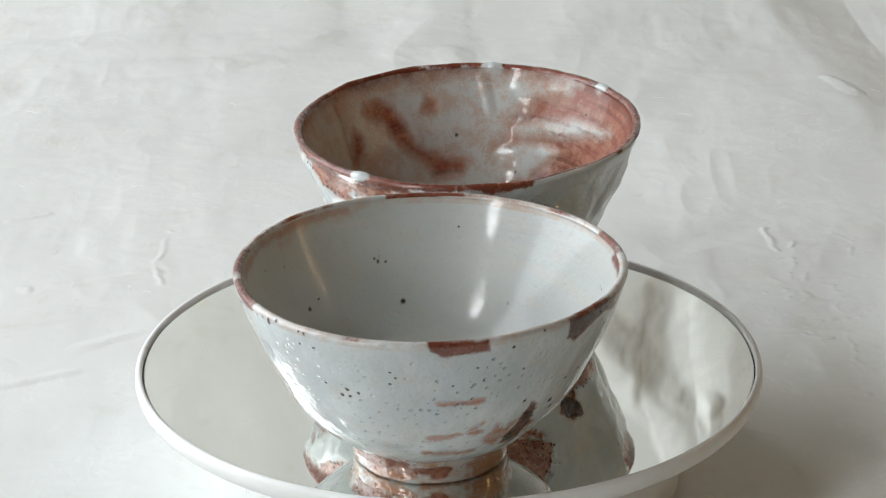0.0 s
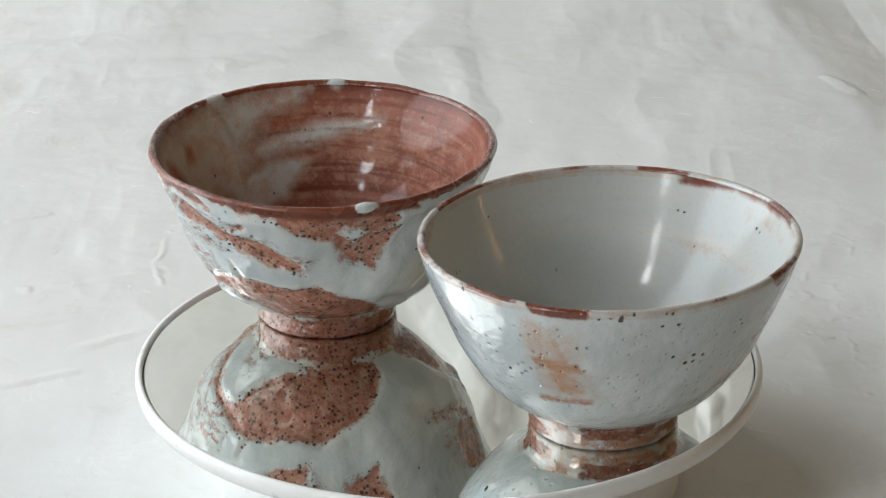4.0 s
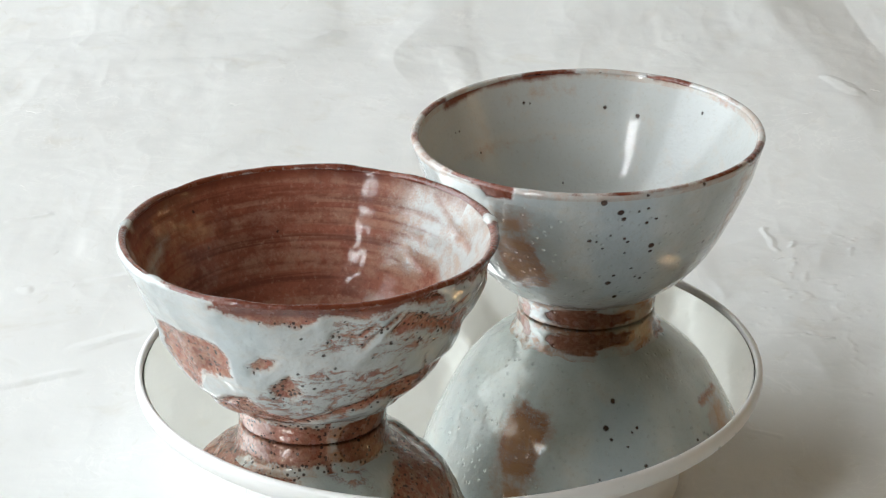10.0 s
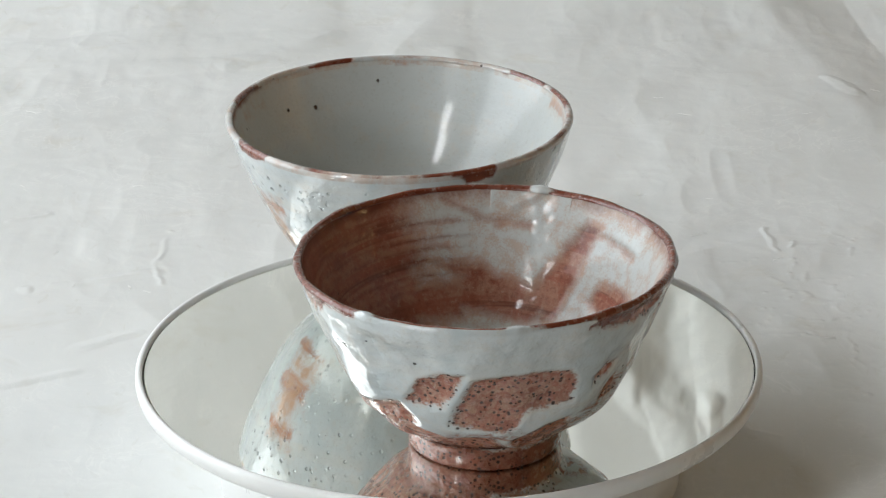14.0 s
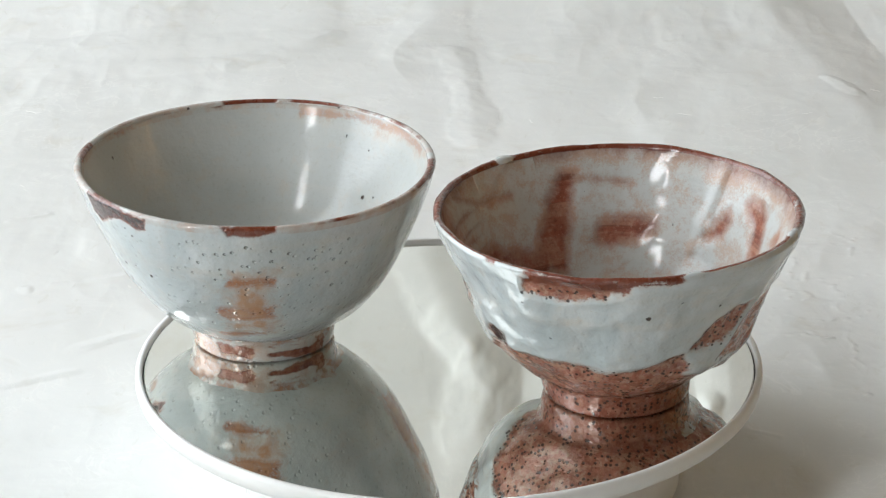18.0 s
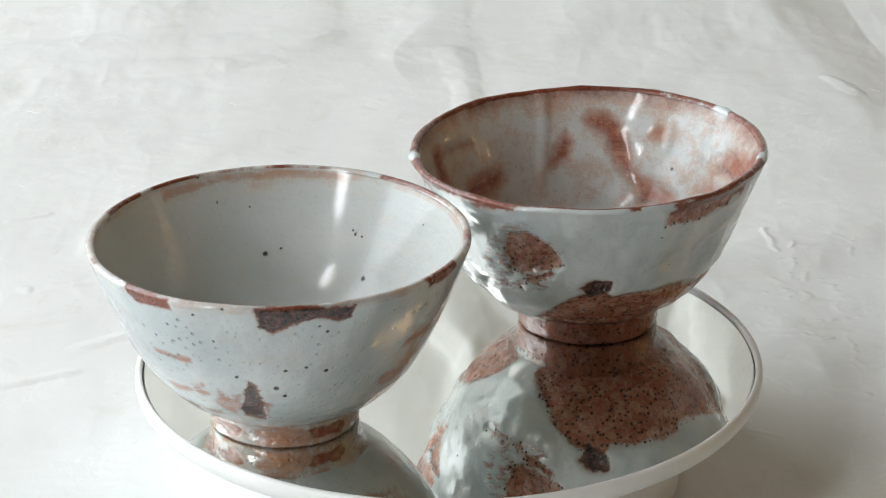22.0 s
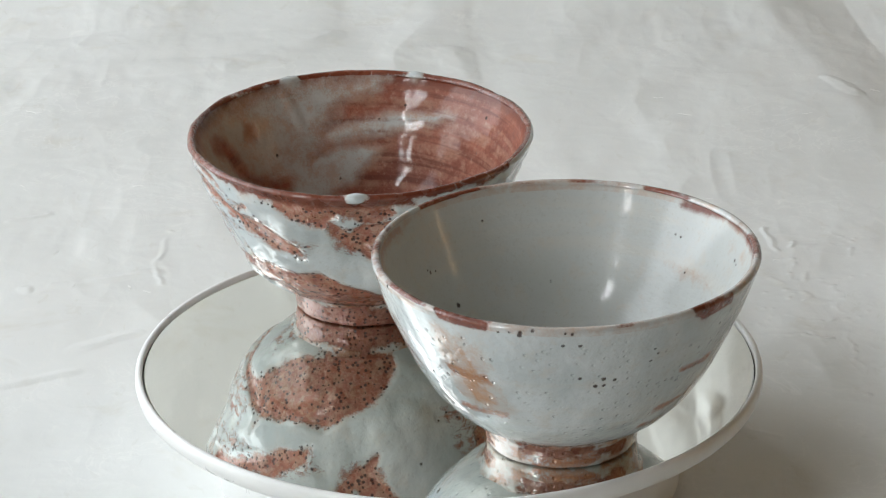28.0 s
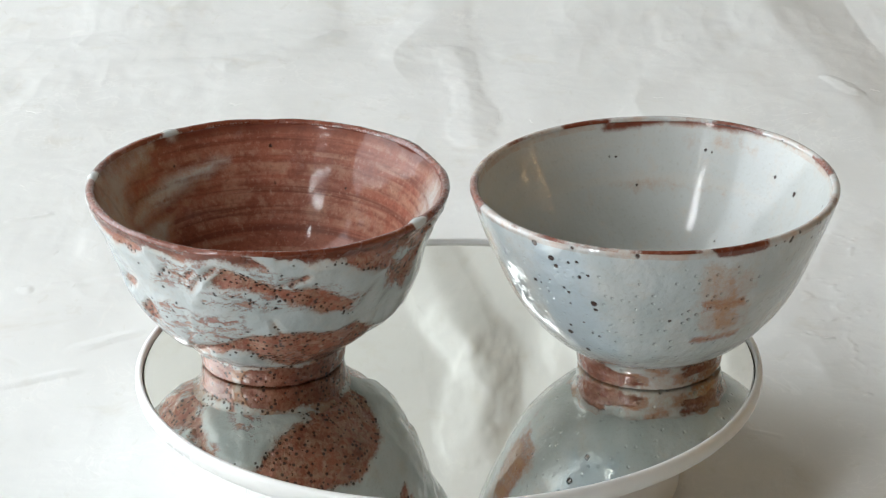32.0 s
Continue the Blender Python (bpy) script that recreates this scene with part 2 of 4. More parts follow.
# ---- mesh helpers ----
def grid_mesh(name, pts, wrap_u=False):
    """A smooth mesh on a rectangular array of points (rows, columns, 3)."""
    rows, cols = pts.shape[:2]
    i = np.arange(rows * cols).reshape(rows, cols)
    if wrap_u:
        j = np.roll(i, -1, 1)
        quads = np.stack([i[:-1], j[:-1], j[1:], i[1:]], -1).reshape(-1, 4)
    else:
        quads = np.stack([i[:-1, :-1], i[:-1, 1:], i[1:, 1:], i[1:, :-1]], -1).reshape(-1, 4)
    me = bpy.data.meshes.new(name)
    me.vertices.add(rows * cols)
    me.vertices.foreach_set("co", pts.reshape(-1).astype(np.float32))
    me.loops.add(quads.size)
    me.loops.foreach_set("vertex_index", quads.reshape(-1).astype(np.int32))
    me.polygons.add(len(quads))
    me.polygons.foreach_set("loop_start", np.arange(0, quads.size, 4, dtype=np.int32))
    me.update(calc_edges=True)
    me.polygons.foreach_set("use_smooth", np.ones(len(quads), dtype=bool))
    return me


def field(me, name, values):
    me.attributes.new(name, "FLOAT", "POINT").data.foreach_set("value", values.reshape(-1).astype(np.float32))


def turned(name, profile, steps=180):
    """A turned solid from a profile of (radius, height)."""
    a = np.linspace(0, 2 * np.pi, steps, endpoint=False)
    pr = np.array(profile)
    pts = np.stack([pr[:, :1] * np.cos(a), pr[:, :1] * np.sin(a), np.repeat(pr[:, 1:], steps, 1)], -1)
    return grid_mesh(name, pts, True)


def part(name, data, material, parent=None, label=""):
    if isinstance(data, bmesh.types.BMesh):
        me = bpy.data.meshes.new(name)
        data.to_mesh(me)
        data.free()
        data = me
    data.materials.append(material)
    ob = new(name, data)
    ob.parent = parent
    if label:
        ob["label"] = label
    return ob


def slab(x0, x1, y0, y1, z0, z1):
    bm = bmesh.new()
    bmesh.ops.create_cube(bm, size=1.0)
    for v in bm.verts:
        v.co = Vector((x0 if v.co.x < 0 else x1, y0 if v.co.y < 0 else y1, z0 if v.co.z < 0 else z1))
    return bm


def joined(*meshes):
    bm = bmesh.new()
    for b in meshes:
        me = bpy.data.meshes.new("piece")
        b.to_mesh(me)
        b.free()
        bm.from_mesh(me)
        bpy.data.meshes.remove(me)
    return bm


LATTICE = np.random.RandomState(4).rand(64, 64, 64)


def value_noise(x, y, z=0.0):
    """Smooth noise in -1..1, with a lattice of 1."""
    x, y, z = np.broadcast_arrays(np.asarray(x, float), np.asarray(y, float), np.asarray(z, float))
    out = 0
    fx, fy, fz = np.floor(x), np.floor(y), np.floor(z)
    u, v, w = x - fx, y - fy, z - fz
    u, v, w = (q * q * q * (q * (q * 6 - 15) + 10) for q in (u, v, w))
    for i in (0, 1):
        for j in (0, 1):
            for k in (0, 1):
                wt = (u if i else 1 - u) * (v if j else 1 - v) * (w if k else 1 - w)
                out = out + wt * LATTICE[(fx + i).astype(int) % 64, (fy + j).astype(int) % 64, (fz + k).astype(int) % 64]
    return out * 2 - 1


def layers(x, y, z=0.0, octaves=4, gain=0.5):
    total, amp = 0, 1.0
    for o in range(octaves):
        total = total + amp * value_noise(np.asarray(x) * 2 ** o + 7.3 * o, np.asarray(y) * 2 ** o + 3.1 * o, np.asarray(z) * 2 ** o)
        amp *= gain
    return total


# ---- the room that closes the place ----
def room():
    x0, x1, y0, y1, h, th = -1.5, 2.0, -1.55, 1.6, 2.3, 0.15
    tagged(part("floor", slab(x0 - th, x1 + th, y0 - th, y1 + th, -0.06, -0.016), BOARDS), "brown boards under the paper", "floor", kind="structure")
    tagged(part("ceiling", slab(x0 - th, x1 + th, y0 - th, y1 + th, h, h + 0.1), PLASTER), "plain tan plaster ceiling", "ceiling", kind="structure")
    a, b, c, d = -1.36, -0.64, 1.42, 2.18
    tagged(part("wall_north", joined(slab(x0, a, y1, y1 + th, -0.016, h), slab(b, x1, y1, y1 + th, -0.016, h), slab(a, b, y1, y1 + th, -0.016, c), slab(a, b, y1, y1 + th, d, h)), PLASTER),
           "plain tan plaster wall with a square window opening", "wall", kind="structure")
    tagged(part("wall_east", slab(x1, x1 + th, y0 - th, y1 + th, -0.016, h), WARM_PLASTER), "plain ochre plaster wall", "wall", kind="structure")
    a, b, c, d = -0.60, 1.16, 0.03, 1.57
    tagged(part("wall_west", joined(slab(x0 - th, x0, y0 - th, a, -0.016, h), slab(x0 - th, x0, b, y1 + th, -0.016, h),
                                    slab(x0 - th, x0, a, b, -0.016, c), slab(x0 - th, x0, a, b, d, h)), PLASTER),
           "plain tan plaster wall with a wide window opening", "wall", kind="structure")
    a, b, c, d = -1.43, -1.13, 0.49, 1.85
    tagged(part("wall_south", joined(slab(x0, a, y0 - th, y0, -0.016, h), slab(b, x1, y0 - th, y0, -0.016, h),
                                     slab(a, b, y0 - th, y0, -0.016, c), slab(a, b, y0 - th, y0, d, h)), PLASTER),
           "plain tan plaster wall with a narrow window opening", "wall", kind="structure")
    win = tagged(new("window_1"), "narrow window with a broad white cross bar", "window", kind="structure")
    part("cross_bar", slab(a - 0.01, b + 0.01, y0 + 0.085, y0 + 0.11, 0.86, 1.15), PLASTIC, win)
    part("sash", joined(slab(a - 0.03, a, y0 + 0.004, y0 + 0.03, c, d), slab(b, b + 0.03, y0 + 0.004, y0 + 0.03, c, d),
                        slab(a - 0.03, b + 0.03, y0 + 0.004, y0 + 0.03, d, d + 0.03), slab(a - 0.03, b + 0.03, y0 + 0.004, y0 + 0.03, c - 0.03, c)), PLASTIC, win)


room()


# ---- the paper ----
FOLDS = [(0.124, 0.211, 0.1285, 0.190, 0.0022, 0.0007),
         (0.129, 0.188, 0.122, 0.152, 0.0013, 0.00045),
         (0.133, 0.196, 0.1345, 0.182, 0.0013, 0.0005),
         (0.1345, 0.182, 0.131, 0.168, 0.0013, 0.00045),
         (0.131, 0.168, 0.130, 0.146, 0.0013, 0.00045),
         (0.136, 0.168, 0.132, 0.150, 0.0012, 0.0004),
         (0.121, 0.163, 0.119, 0.136, 0.0014, 0.0005),
         (0.130, 0.111, 0.138, 0.108, 0.0016, 0.0007),
         (-0.112, 0.209, -0.109, 0.158, 0.002, 0.0005),
         (-0.173, 0.223, -0.16, 0.229, 0.003, 0.0006),
         (-0.156, 0.156, -0.11, 0.171, 0.005, 0.0008),
         (-0.138, 0.1, -0.112, 0.119, 0.005, 0.0008),
         (-0.157, 0.072, -0.133, 0.083, 0.004, 0.0007),
         (0.127, 0.053, 0.144, 0.059, 0.002, 0.0007),
         (0.103, 0.038, 0.111, 0.027, 0.002, 0.0006)]
# soft folds where the sheet begins to rise, and on the part that the mirror shows
RISE_FOLDS = [(-0.010, 0.435, -0.006, 0.54, 0.026, 0.0016), (0.040, 0.436, 0.085, 0.49, 0.024, 0.0012), (-0.095, 0.411, -0.055, 0.452, 0.010, 0.0007),
              (-0.133, 0.407, -0.079, 0.414, 0.012, 0.0006), (-0.145, 0.43, -0.15, 0.54, 0.036, 0.0013), (0.003, 0.428, 0.012, 0.315, 0.012, 0.0009), (0.174, 0.392, 0.180, 0.372, 0.006, 0.0010),
              (-0.07, 0.46, -0.065, 0.54, 0.024, 0.0009), (0.12, 0.46, 0.10, 0.40, 0.018, 0.0006)]
WALL_FOLDS = [(0.131, 0.965, 0.132, 1.043, 0.022, -0.008), (0.088, 0.985, 0.132, 1.043, 0.022, 0.007), (0.132, 1.043, 0.158, 1.095, 0.02, 0.006), (0.140, 1.03, 0.156, 1.036, 0.012, 0.003),
              (0.156, 1.036, 0.160, 1.075, 0.012, 0.003), (0.168, 0.98, 0.169, 1.05, 0.02, 0.003), (-0.018, 0.93, 0.008, 0.982, 0.026, 0.004), (0.008, 0.982, 0.024, 1.004, 0.026, 0.004), (0.024, 1.004, 0.016, 1.06, 0.030, 0.005), (0.040, 1.0, 0.060, 1.10, 0.03, -0.005),
              (-0.05, 1.02, -0.02, 1.12, 0.05, 0.003), (0.10, 0.95, 0.085, 1.0, 0.03, 0.004)]


def paper():
    """One sheet that lies under the plate and sweeps up behind it, crumpled."""
    xs = np.concatenate([np.linspace(-1.2, -0.25, 40)[:-1], np.linspace(-0.25, 0.25, 720), np.linspace(0.25, 1.2, 40)[1:]])
    ss = np.concatenate([np.linspace(-0.75, -0.06, 30)[:-1], np.linspace(-0.06, 0.55, 800), np.linspace(0.55, 1.32, 320)[1:]])
    s, x = np.meshgrid(ss, xs, indexing="ij")
    bend, rad = 0.44, 0.30                   # where the sweep starts, and its radius
    ang = np.clip((s - bend) / rad, 0, radians(84))
    over = np.maximum(s - bend - rad * radians(84), 0)
    y = np.minimum(s, bend) + rad * np.sin(ang) + over * math.cos(radians(84))
    z = rad * (1 - np.cos(ang)) + over * math.sin(radians(84))
    ny, nz = -np.sin(ang), np.cos(ang)
    far = np.clip((s - 0.2) / 0.5, 0, 1)
    broad = layers(x * 4 + 1.7, s * 2.4 + 0.4, 0.5, 2, 0.4)
    crush = 1 - np.abs(layers(x * 16 + 5.1 + 0.6 * broad, s * 6.5 + 2.2, 3.5, 4, 0.5)) * 1.5
    lean = s - 0.6 * x
    ripple = (1 - 1.8 * np.abs(layers(x * 9 + 2, lean * 12, 7.5, 3, 0.45))) * np.clip(layers(x * 5, s * 5 + 8, 1.5, 2) + 0.25, 0, 1)
    crinkle = (1 - 2.2 * np.abs(layers(x * 45 + 3, s * 20 + 1, 4.5, 3, 0.5))) * np.clip(layers(x * 9 + 5, s * 9 + 2, 8.5, 2), 0, 1)
    h = (0.0015 + 0.005 * far) * broad + (0.0009 - 0.0004 * far) * crush + 0.0007 * ripple * (1 - 0.6 * far) + 0.0005 * crinkle
    rnd = random.Random(31)
    net = []
    for _ in range(11):                       # a net of thin broken creases
        cx, cs, way = rnd.uniform(0.118, 0.145), rnd.uniform(0.10, 0.21), rnd.choice((-1.57, -1.4, -1.8, 0.2))
        for _ in range(5):
            way += rnd.uniform(-0.7, 0.7)
            nx, ns = cx + 0.006 * math.cos(way), cs + 0.006 * math.sin(way)
            net.append((cx, cs, nx, ns, 0.0016, rnd.uniform(0.00014, 0.00034)))
            cx, cs = nx, ns
    for _ in range(26):
        cx, cs, way = rnd.uniform(-0.2, 0.2), rnd.uniform(0.0, 0.3), rnd.uniform(-0.5, 0.9)
        size = rnd.uniform(0.012, 0.03)
        net.append((cx, cs, cx + size * math.cos(way), cs + size * math.sin(way), 0.003, rnd.uniform(0.00005, 0.00016)))
    wob = 0.0012 * layers(x * 150, s * 150, 2.2, 2) + 0.004 * layers(x * 40, s * 40, 5.2, 2)
    # creases: ends (x, s), half width, height
    for xa, sa, xb, sb, w, up in FOLDS + RISE_FOLDS + WALL_FOLDS + net:
        dx, ds = xb - xa, sb - sa
        t = np.clip(((x - xa) * dx + (s - sa) * ds) / (dx * dx + ds * ds), 0, 1)
        d = np.hypot(x - xa - t * dx + wob, s - sa - t * ds + wob * 0.7) / w
        d = np.sqrt(d * d + 0.02) if w > 0.015 else d
        h = h + up * (0.8 if w < 0.006 else 1.0) * np.maximum(0, 1 - d) * np.clip((1 - d) * 3, 0, 1)
    # one corner of the sheet bends away along a diagonal crease, and so does the upper edge beside it
    for nx_, ns_, off, steep, s0 in ((0.982, 0.19, 0.2435, 0.20, 0.30), (-0.25, 0.968, 0.449, 0.10, 0.40)):
        e = x * nx_ + s * ns_ - off
        away = 0.5 * (e + np.sqrt(e * e + 0.00002))
        h = h - steep * np.minimum(away, 0.04) * np.clip((s - s0) / 0.06, 0, 1) * np.clip((0.62 - s) / 0.1, 0, 1) * (np.clip((0.05 - x) / 0.1, 0, 1) if nx_ < 0 else 1)
    h = h - 0.002
    under = np.clip((np.hypot(x, s) - 0.085) / 0.05, 0, 1)
    h = np.where(s < 0.3, np.minimum(h, 0.004), h) * under
    me = grid_mesh("paper_backdrop", np.stack([x, y + ny * h, z + nz * h - 0.001], -1))
    sheet = tagged(part("paper_backdrop", me, PAPER), "off-white crumpled mulberry paper sheet sweeping up behind", "paper", kind="structure")
    # long white fibres that lie in the surface
    rnd = random.Random(12)
    bm = bmesh.new()
    hs = h - 0.001
    for _ in range(34):
        fx, fy, turned_by, bend_by = rnd.uniform(-0.2, 0.2), rnd.uniform(-0.02, 0.38), rnd.uniform(0, 6.28), rnd.uniform(-160, 160)
        if math.hypot(fx, fy) < 0.108:
            continue
        size, wide = rnd.uniform(0.003, 0.008), rnd.uniform(0.00006, 0.00012)
        last = None
        for i in range(9):
            ang = turned_by + bend_by * size * (i / 8) + 0.5 * math.sin(i * 1.1 + bend_by)
            fx, fy = fx + math.cos(ang) * size / 8, fy + math.sin(ang) * size / 8
            row, col = int(np.searchsorted(ss, fy)), int(np.searchsorted(xs, fx))
            fz = float(hs[row - 1:row + 1, col - 1:col + 1].mean()) + 0.00003
            px, py = -math.sin(ang) * wide, math.cos(ang) * wide
            pair = [bm.verts.new((fx + px, fy + py, fz)), bm.verts.new((fx, fy, fz + wide)), bm.verts.new((fx - px, fy - py, fz))]
            if last:
                bm.faces.new((last[0], last[1], pair[1], pair[0]))
                bm.faces.new((last[1], last[2], pair[2], pair[1]))
            last = pair
    tagged(part("fibres", bm, FIBRE, sheet, "long white plant fibres in the paper"), kind="stuff")


paper()


# ---- the turntable ----
def turntable():
    thing = tagged(new("turntable"), "white plastic display turntable with a round mirror top", "turntable")
    part("base", turned("base", [(0.0, 0.0), (0.0735, 0.0), (0.0735, 0.0), (0.0750, 0.002), (0.0757, 0.021), (0.0757, TZ - 0.0066), (0.0757, TZ - 0.0066), (0.0, TZ - 0.0066)]), PLASTIC, thing)
    # dark ring between base and plate, coloured as the shade under the plate
    part("gap_shade_ring", turned("gap_shade_ring", [(0.05, TZ - 0.0066), (0.074, TZ - 0.0066), (0.074, TZ - 0.0066), (0.074, TZ - 0.0058), (0.074, TZ - 0.0058), (0.05, TZ - 0.0058)]), GAP_SHADE, thing)
    rim = [(0.0, TZ - 0.0058), (0.090, TZ - 0.0058), (0.0965, TZ - 0.0057), (0.0990, TZ - 0.0050), (0.1003, TZ - 0.0036), (0.1008, TZ - 0.0018),
           (0.1007, TZ + 0.0002), (0.1001, TZ + 0.0011), (0.0994, TZ + 0.0014), (0.0988, TZ + 0.0013), (0.0985, TZ + 0.0008), (0.0985, TZ - 0.003), (0.0985, TZ - 0.003), (0.0, TZ - 0.003)]
    plate = part("plate", turned("plate", rim, 240), PLASTIC, thing)
    disc = turned("mirror", [(0.0, TZ - 0.0029), (0.0978, TZ - 0.0029), (0.0980, TZ - 0.0003), (0.0977, TZ), (0.0, TZ)], 240)
    disc.polygons.foreach_set("use_smooth", np.zeros(len(disc.polygons), dtype=bool))
    part("mirror", disc, MIRROR, plate, "round silvered glass mirror")
    # the shadow line between mirror and lip, put in as a dark ring
    part("mirror_gap_shade", turned("mirror_gap_shade", [(0.09805, TZ - 0.0028), (0.09845, TZ - 0.0028), (0.09845, TZ - 0.0009), (0.09805, TZ - 0.0009)], 240), GAP_SHADE, plate, "dark ring for the shade in the gap round the mirror")
    return thing, plate


TURNTABLE, PLATE = turntable()


# ---- the bowls ----
def curve(points, count):
    """A smooth polyline through the points, evenly spaced."""
    p = np.array(points, float)
    for _ in range(4):
        q = np.repeat(p, 2, 0)[1:-1]
        q[0::2] = p[:-1] * 0.75 + p[1:] * 0.25
        q[1::2] = p[:-1] * 0.25 + p[1:] * 0.75
        p = np.concatenate([p[:1], q, p[-1:]])
    d = np.concatenate([[0], np.cumsum(np.hypot(*np.diff(p, axis=0).T))])
    t = np.linspace(0, d[-1], count)
    return np.stack([np.interp(t, d, p[:, 0]), np.interp(t, d, p[:, 1])], -1)


def painted(az, z, shapes):
    """The signed distance (mm, inside is positive) from patches: (half width, corners) of lines, or of closed outlines where the width is 0."""
    out = np.full(az.shape, -9.0)
    for wide, ring in shapes:
        ra = float(np.interp(ring[:, 1].mean(), [0, 20, 60], [24, 38, 56]))
        mid = ring[:, 0].mean()
        away = (az - mid + 180) % 360 - 180
        reach = np.abs(ring[:, 0] - mid).max() + math.degrees(9 / ra)
        near = (np.abs(away) < reach) & (z > ring[:, 1].min() - 9) & (z < ring[:, 1].max() + 9)
        px, pz = np.radians(away[near]) * ra, z[near]
        cx, cz = np.radians(ring[:, 0] - mid) * ra, ring[:, 1]
        best, odd = np.full(px.shape, 99.0), np.zeros(px.shape, bool)
        count = len(ring)
        for i in range(count if wide == 0 else count - 1):
            j = (i + 1) % count
            ex, ez = cx[j] - cx[i], cz[j] - cz[i]
            t = np.clip(((px - cx[i]) * ex + (pz - cz[i]) * ez) / (ex * ex + ez * ez + 1e-9), 0, 1)
            best = np.minimum(best, np.hypot(px - cx[i] - t * ex, pz - cz[i] - t * ez))
            if wide == 0:
                odd ^= ((cz[i] > pz) != (cz[j] > pz)) & (px < ex * (pz - cz[i]) / (ez + 1e-9 * (ez == 0)) + cx[i])
        val = wide - best if wide else np.where(odd, best, -best)
        out[near] = np.maximum(out[near], val)
    return np.clip(out, -9, 9)


def bowl(label, outside, inside, tilt, oval, lean, marks, wobble, material, base_bare):
    steps = 720
    a = np.linspace(0, 2 * np.pi, steps, endpoint=False)
    ext = curve(outside, 120)
    lip_o, lip_i = np.array(outside[-1], float), np.array(inside[0], float)
    mid, half = (lip_o + lip_i) / 2, (lip_o - lip_i) / 2
    lip = np.array([mid + half * math.cos(q) + np.array([0, 1.0]) * np.hypot(*half) * math.sin(q) for q in np.linspace(0, np.pi, 12)[1:-1]])
    inn = curve(inside, 110)
    prof = np.concatenate([ext, lip, inn])
    side = np.concatenate([np.zeros(len(ext)), np.full(len(lip), 0.5), np.ones(len(inn))])
    r, z = np.repeat(prof[:, :1], steps, 1), np.repeat(prof[:, 1:], steps, 1)
    az = np.repeat(np.degrees(a)[None], len(prof), 0)
    outer = np.repeat((side < 0.75)[:, None], steps, 1)
    tan = np.gradient(prof, axis=0)
    tan /= np.hypot(tan[:, 0], tan[:, 1])[:, None] + 1e-9
    nr, nz = tan[:, 1][:, None], -tan[:, 0][:, None]
    f = {}

    def marked(key):
        """The field of the patches of one kind, outside and inside."""
        return np.where(outer, painted(az, z, marks.get(key, ())), painted(az, z, marks.get(key + "_in", ())))

    for key in ("bare", "rust", "iron", "blue", "dot", "speck", "tint", "veil"):
        f[key] = marked(key)
    f["bare"] = np.maximum(f["bare"], np.where(outer, f["iron"] + 0.35, -9))
    f["speck"] = np.clip(f["speck"], -1, 1)
    f["ring"] = np.zeros(az.shape)
    if base_bare:
        milk = marked("milk")
        # the inside is red over one half and in the well, and milky over the other
        turned_to = np.cos(np.radians(az + 8)) - 0.18
        red = turned_to * 14 + 1.2 * layers(az / 14, z / 9, 2.5, 3)
        red = np.clip(red, -3.5, 3.5)
        f["bare"] = np.where(outer, f["bare"], np.maximum(np.minimum(red, -milk), f["bare"]))
        band = 0.9 - np.abs(z - 60) * 0.45 + 0.6 * layers(np.cos(a) * 2, np.sin(a) * 2, 6.5, 3)[None] - 3 * (np.abs((az + 125 + 180) % 360 - 180) < 14)
        f["bare"] = np.where(outer, f["bare"], np.maximum(f["bare"], band))
        worn = sum(np.exp(-(((az - q + 180) % 360 - 180) / w) ** 4) for q, w in WHITE_LIPS)
        lip_field = 1.5 - 4.0 * worn * (prof[:, :1] > mid[0] + 0.7) - np.abs(prof[:, 1:] - 61.5) * 0.9 + 0.7 * layers(np.cos(a) * 3, np.sin(a) * 3, 1.5, 3)[None]
        f["bare"] = np.where(np.abs(side[:, None] - 0.5) < 0.3, np.maximum(f["bare"], lip_field), f["bare"])
        for high, at, reach in THROWN:
            away = (az - at + 180) % 360 - 180
            level = high + 0.02 * away + 0.5 * layers(az / 9, high, 3.3, 3)
            f["ring"] = np.maximum(f["ring"], np.where(outer, 0, np.exp(-((z - level) / 0.55) ** 2) * np.clip(2.2 * (1 - np.abs(away) / reach), 0, 1) * np.clip(0.75 + 0.6 * layers(az / 6 + high, high, 1.1, 3), 0, 1)))
        f["speck"] = np.maximum(f["speck"], np.where(outer, np.clip((f["bare"] + 1.0) / 1.5, -0.6, 0.6), -0.2))
    else:
        thin = np.abs(prof[:, :1] - mid[0]) < 2.2
        worn = 1.6 * layers(np.cos(a) * 3.1 + 4, np.sin(a) * 3.1, 1.5, 4)[None] + 0.5 - np.abs(prof[:, 1:] - 62.0) * 0.5
        f["bare"] = np.where(thin & (z > 61.5), np.maximum(f["bare"], worn - 1.1), f["bare"])
        f["tint"] = np.where(thin & (z > 59.5), np.maximum(f["tint"], 1.6 + worn), f["tint"])
    ca, sa = np.cos(np.radians(az)), np.sin(np.radians(az))
    X, Y = r * ca, r * sa
    lump = layers(X / 16, Y / 16, z / 16 + 9 + side[:, None] * 5, 3, 0.5) * wobble * np.where(outer, 1.0, 0.35) * np.clip((63 - z) / 9, 0.4, 1)
    lump += np.clip(-f["bare"] / 1.5, -1, 1) * (0.6 if base_bare else 0.10) * np.where(outer, 1.0, 0.3) * np.clip((60.5 - z) / 4, 0.15, 1)
    run = np.clip(marked("drip") / 3.0, 0, 1)
    lump += 0.45 * run * run * (3 - 2 * run)
    lump *= np.clip((z - 8.2) / 4, 0, 1)
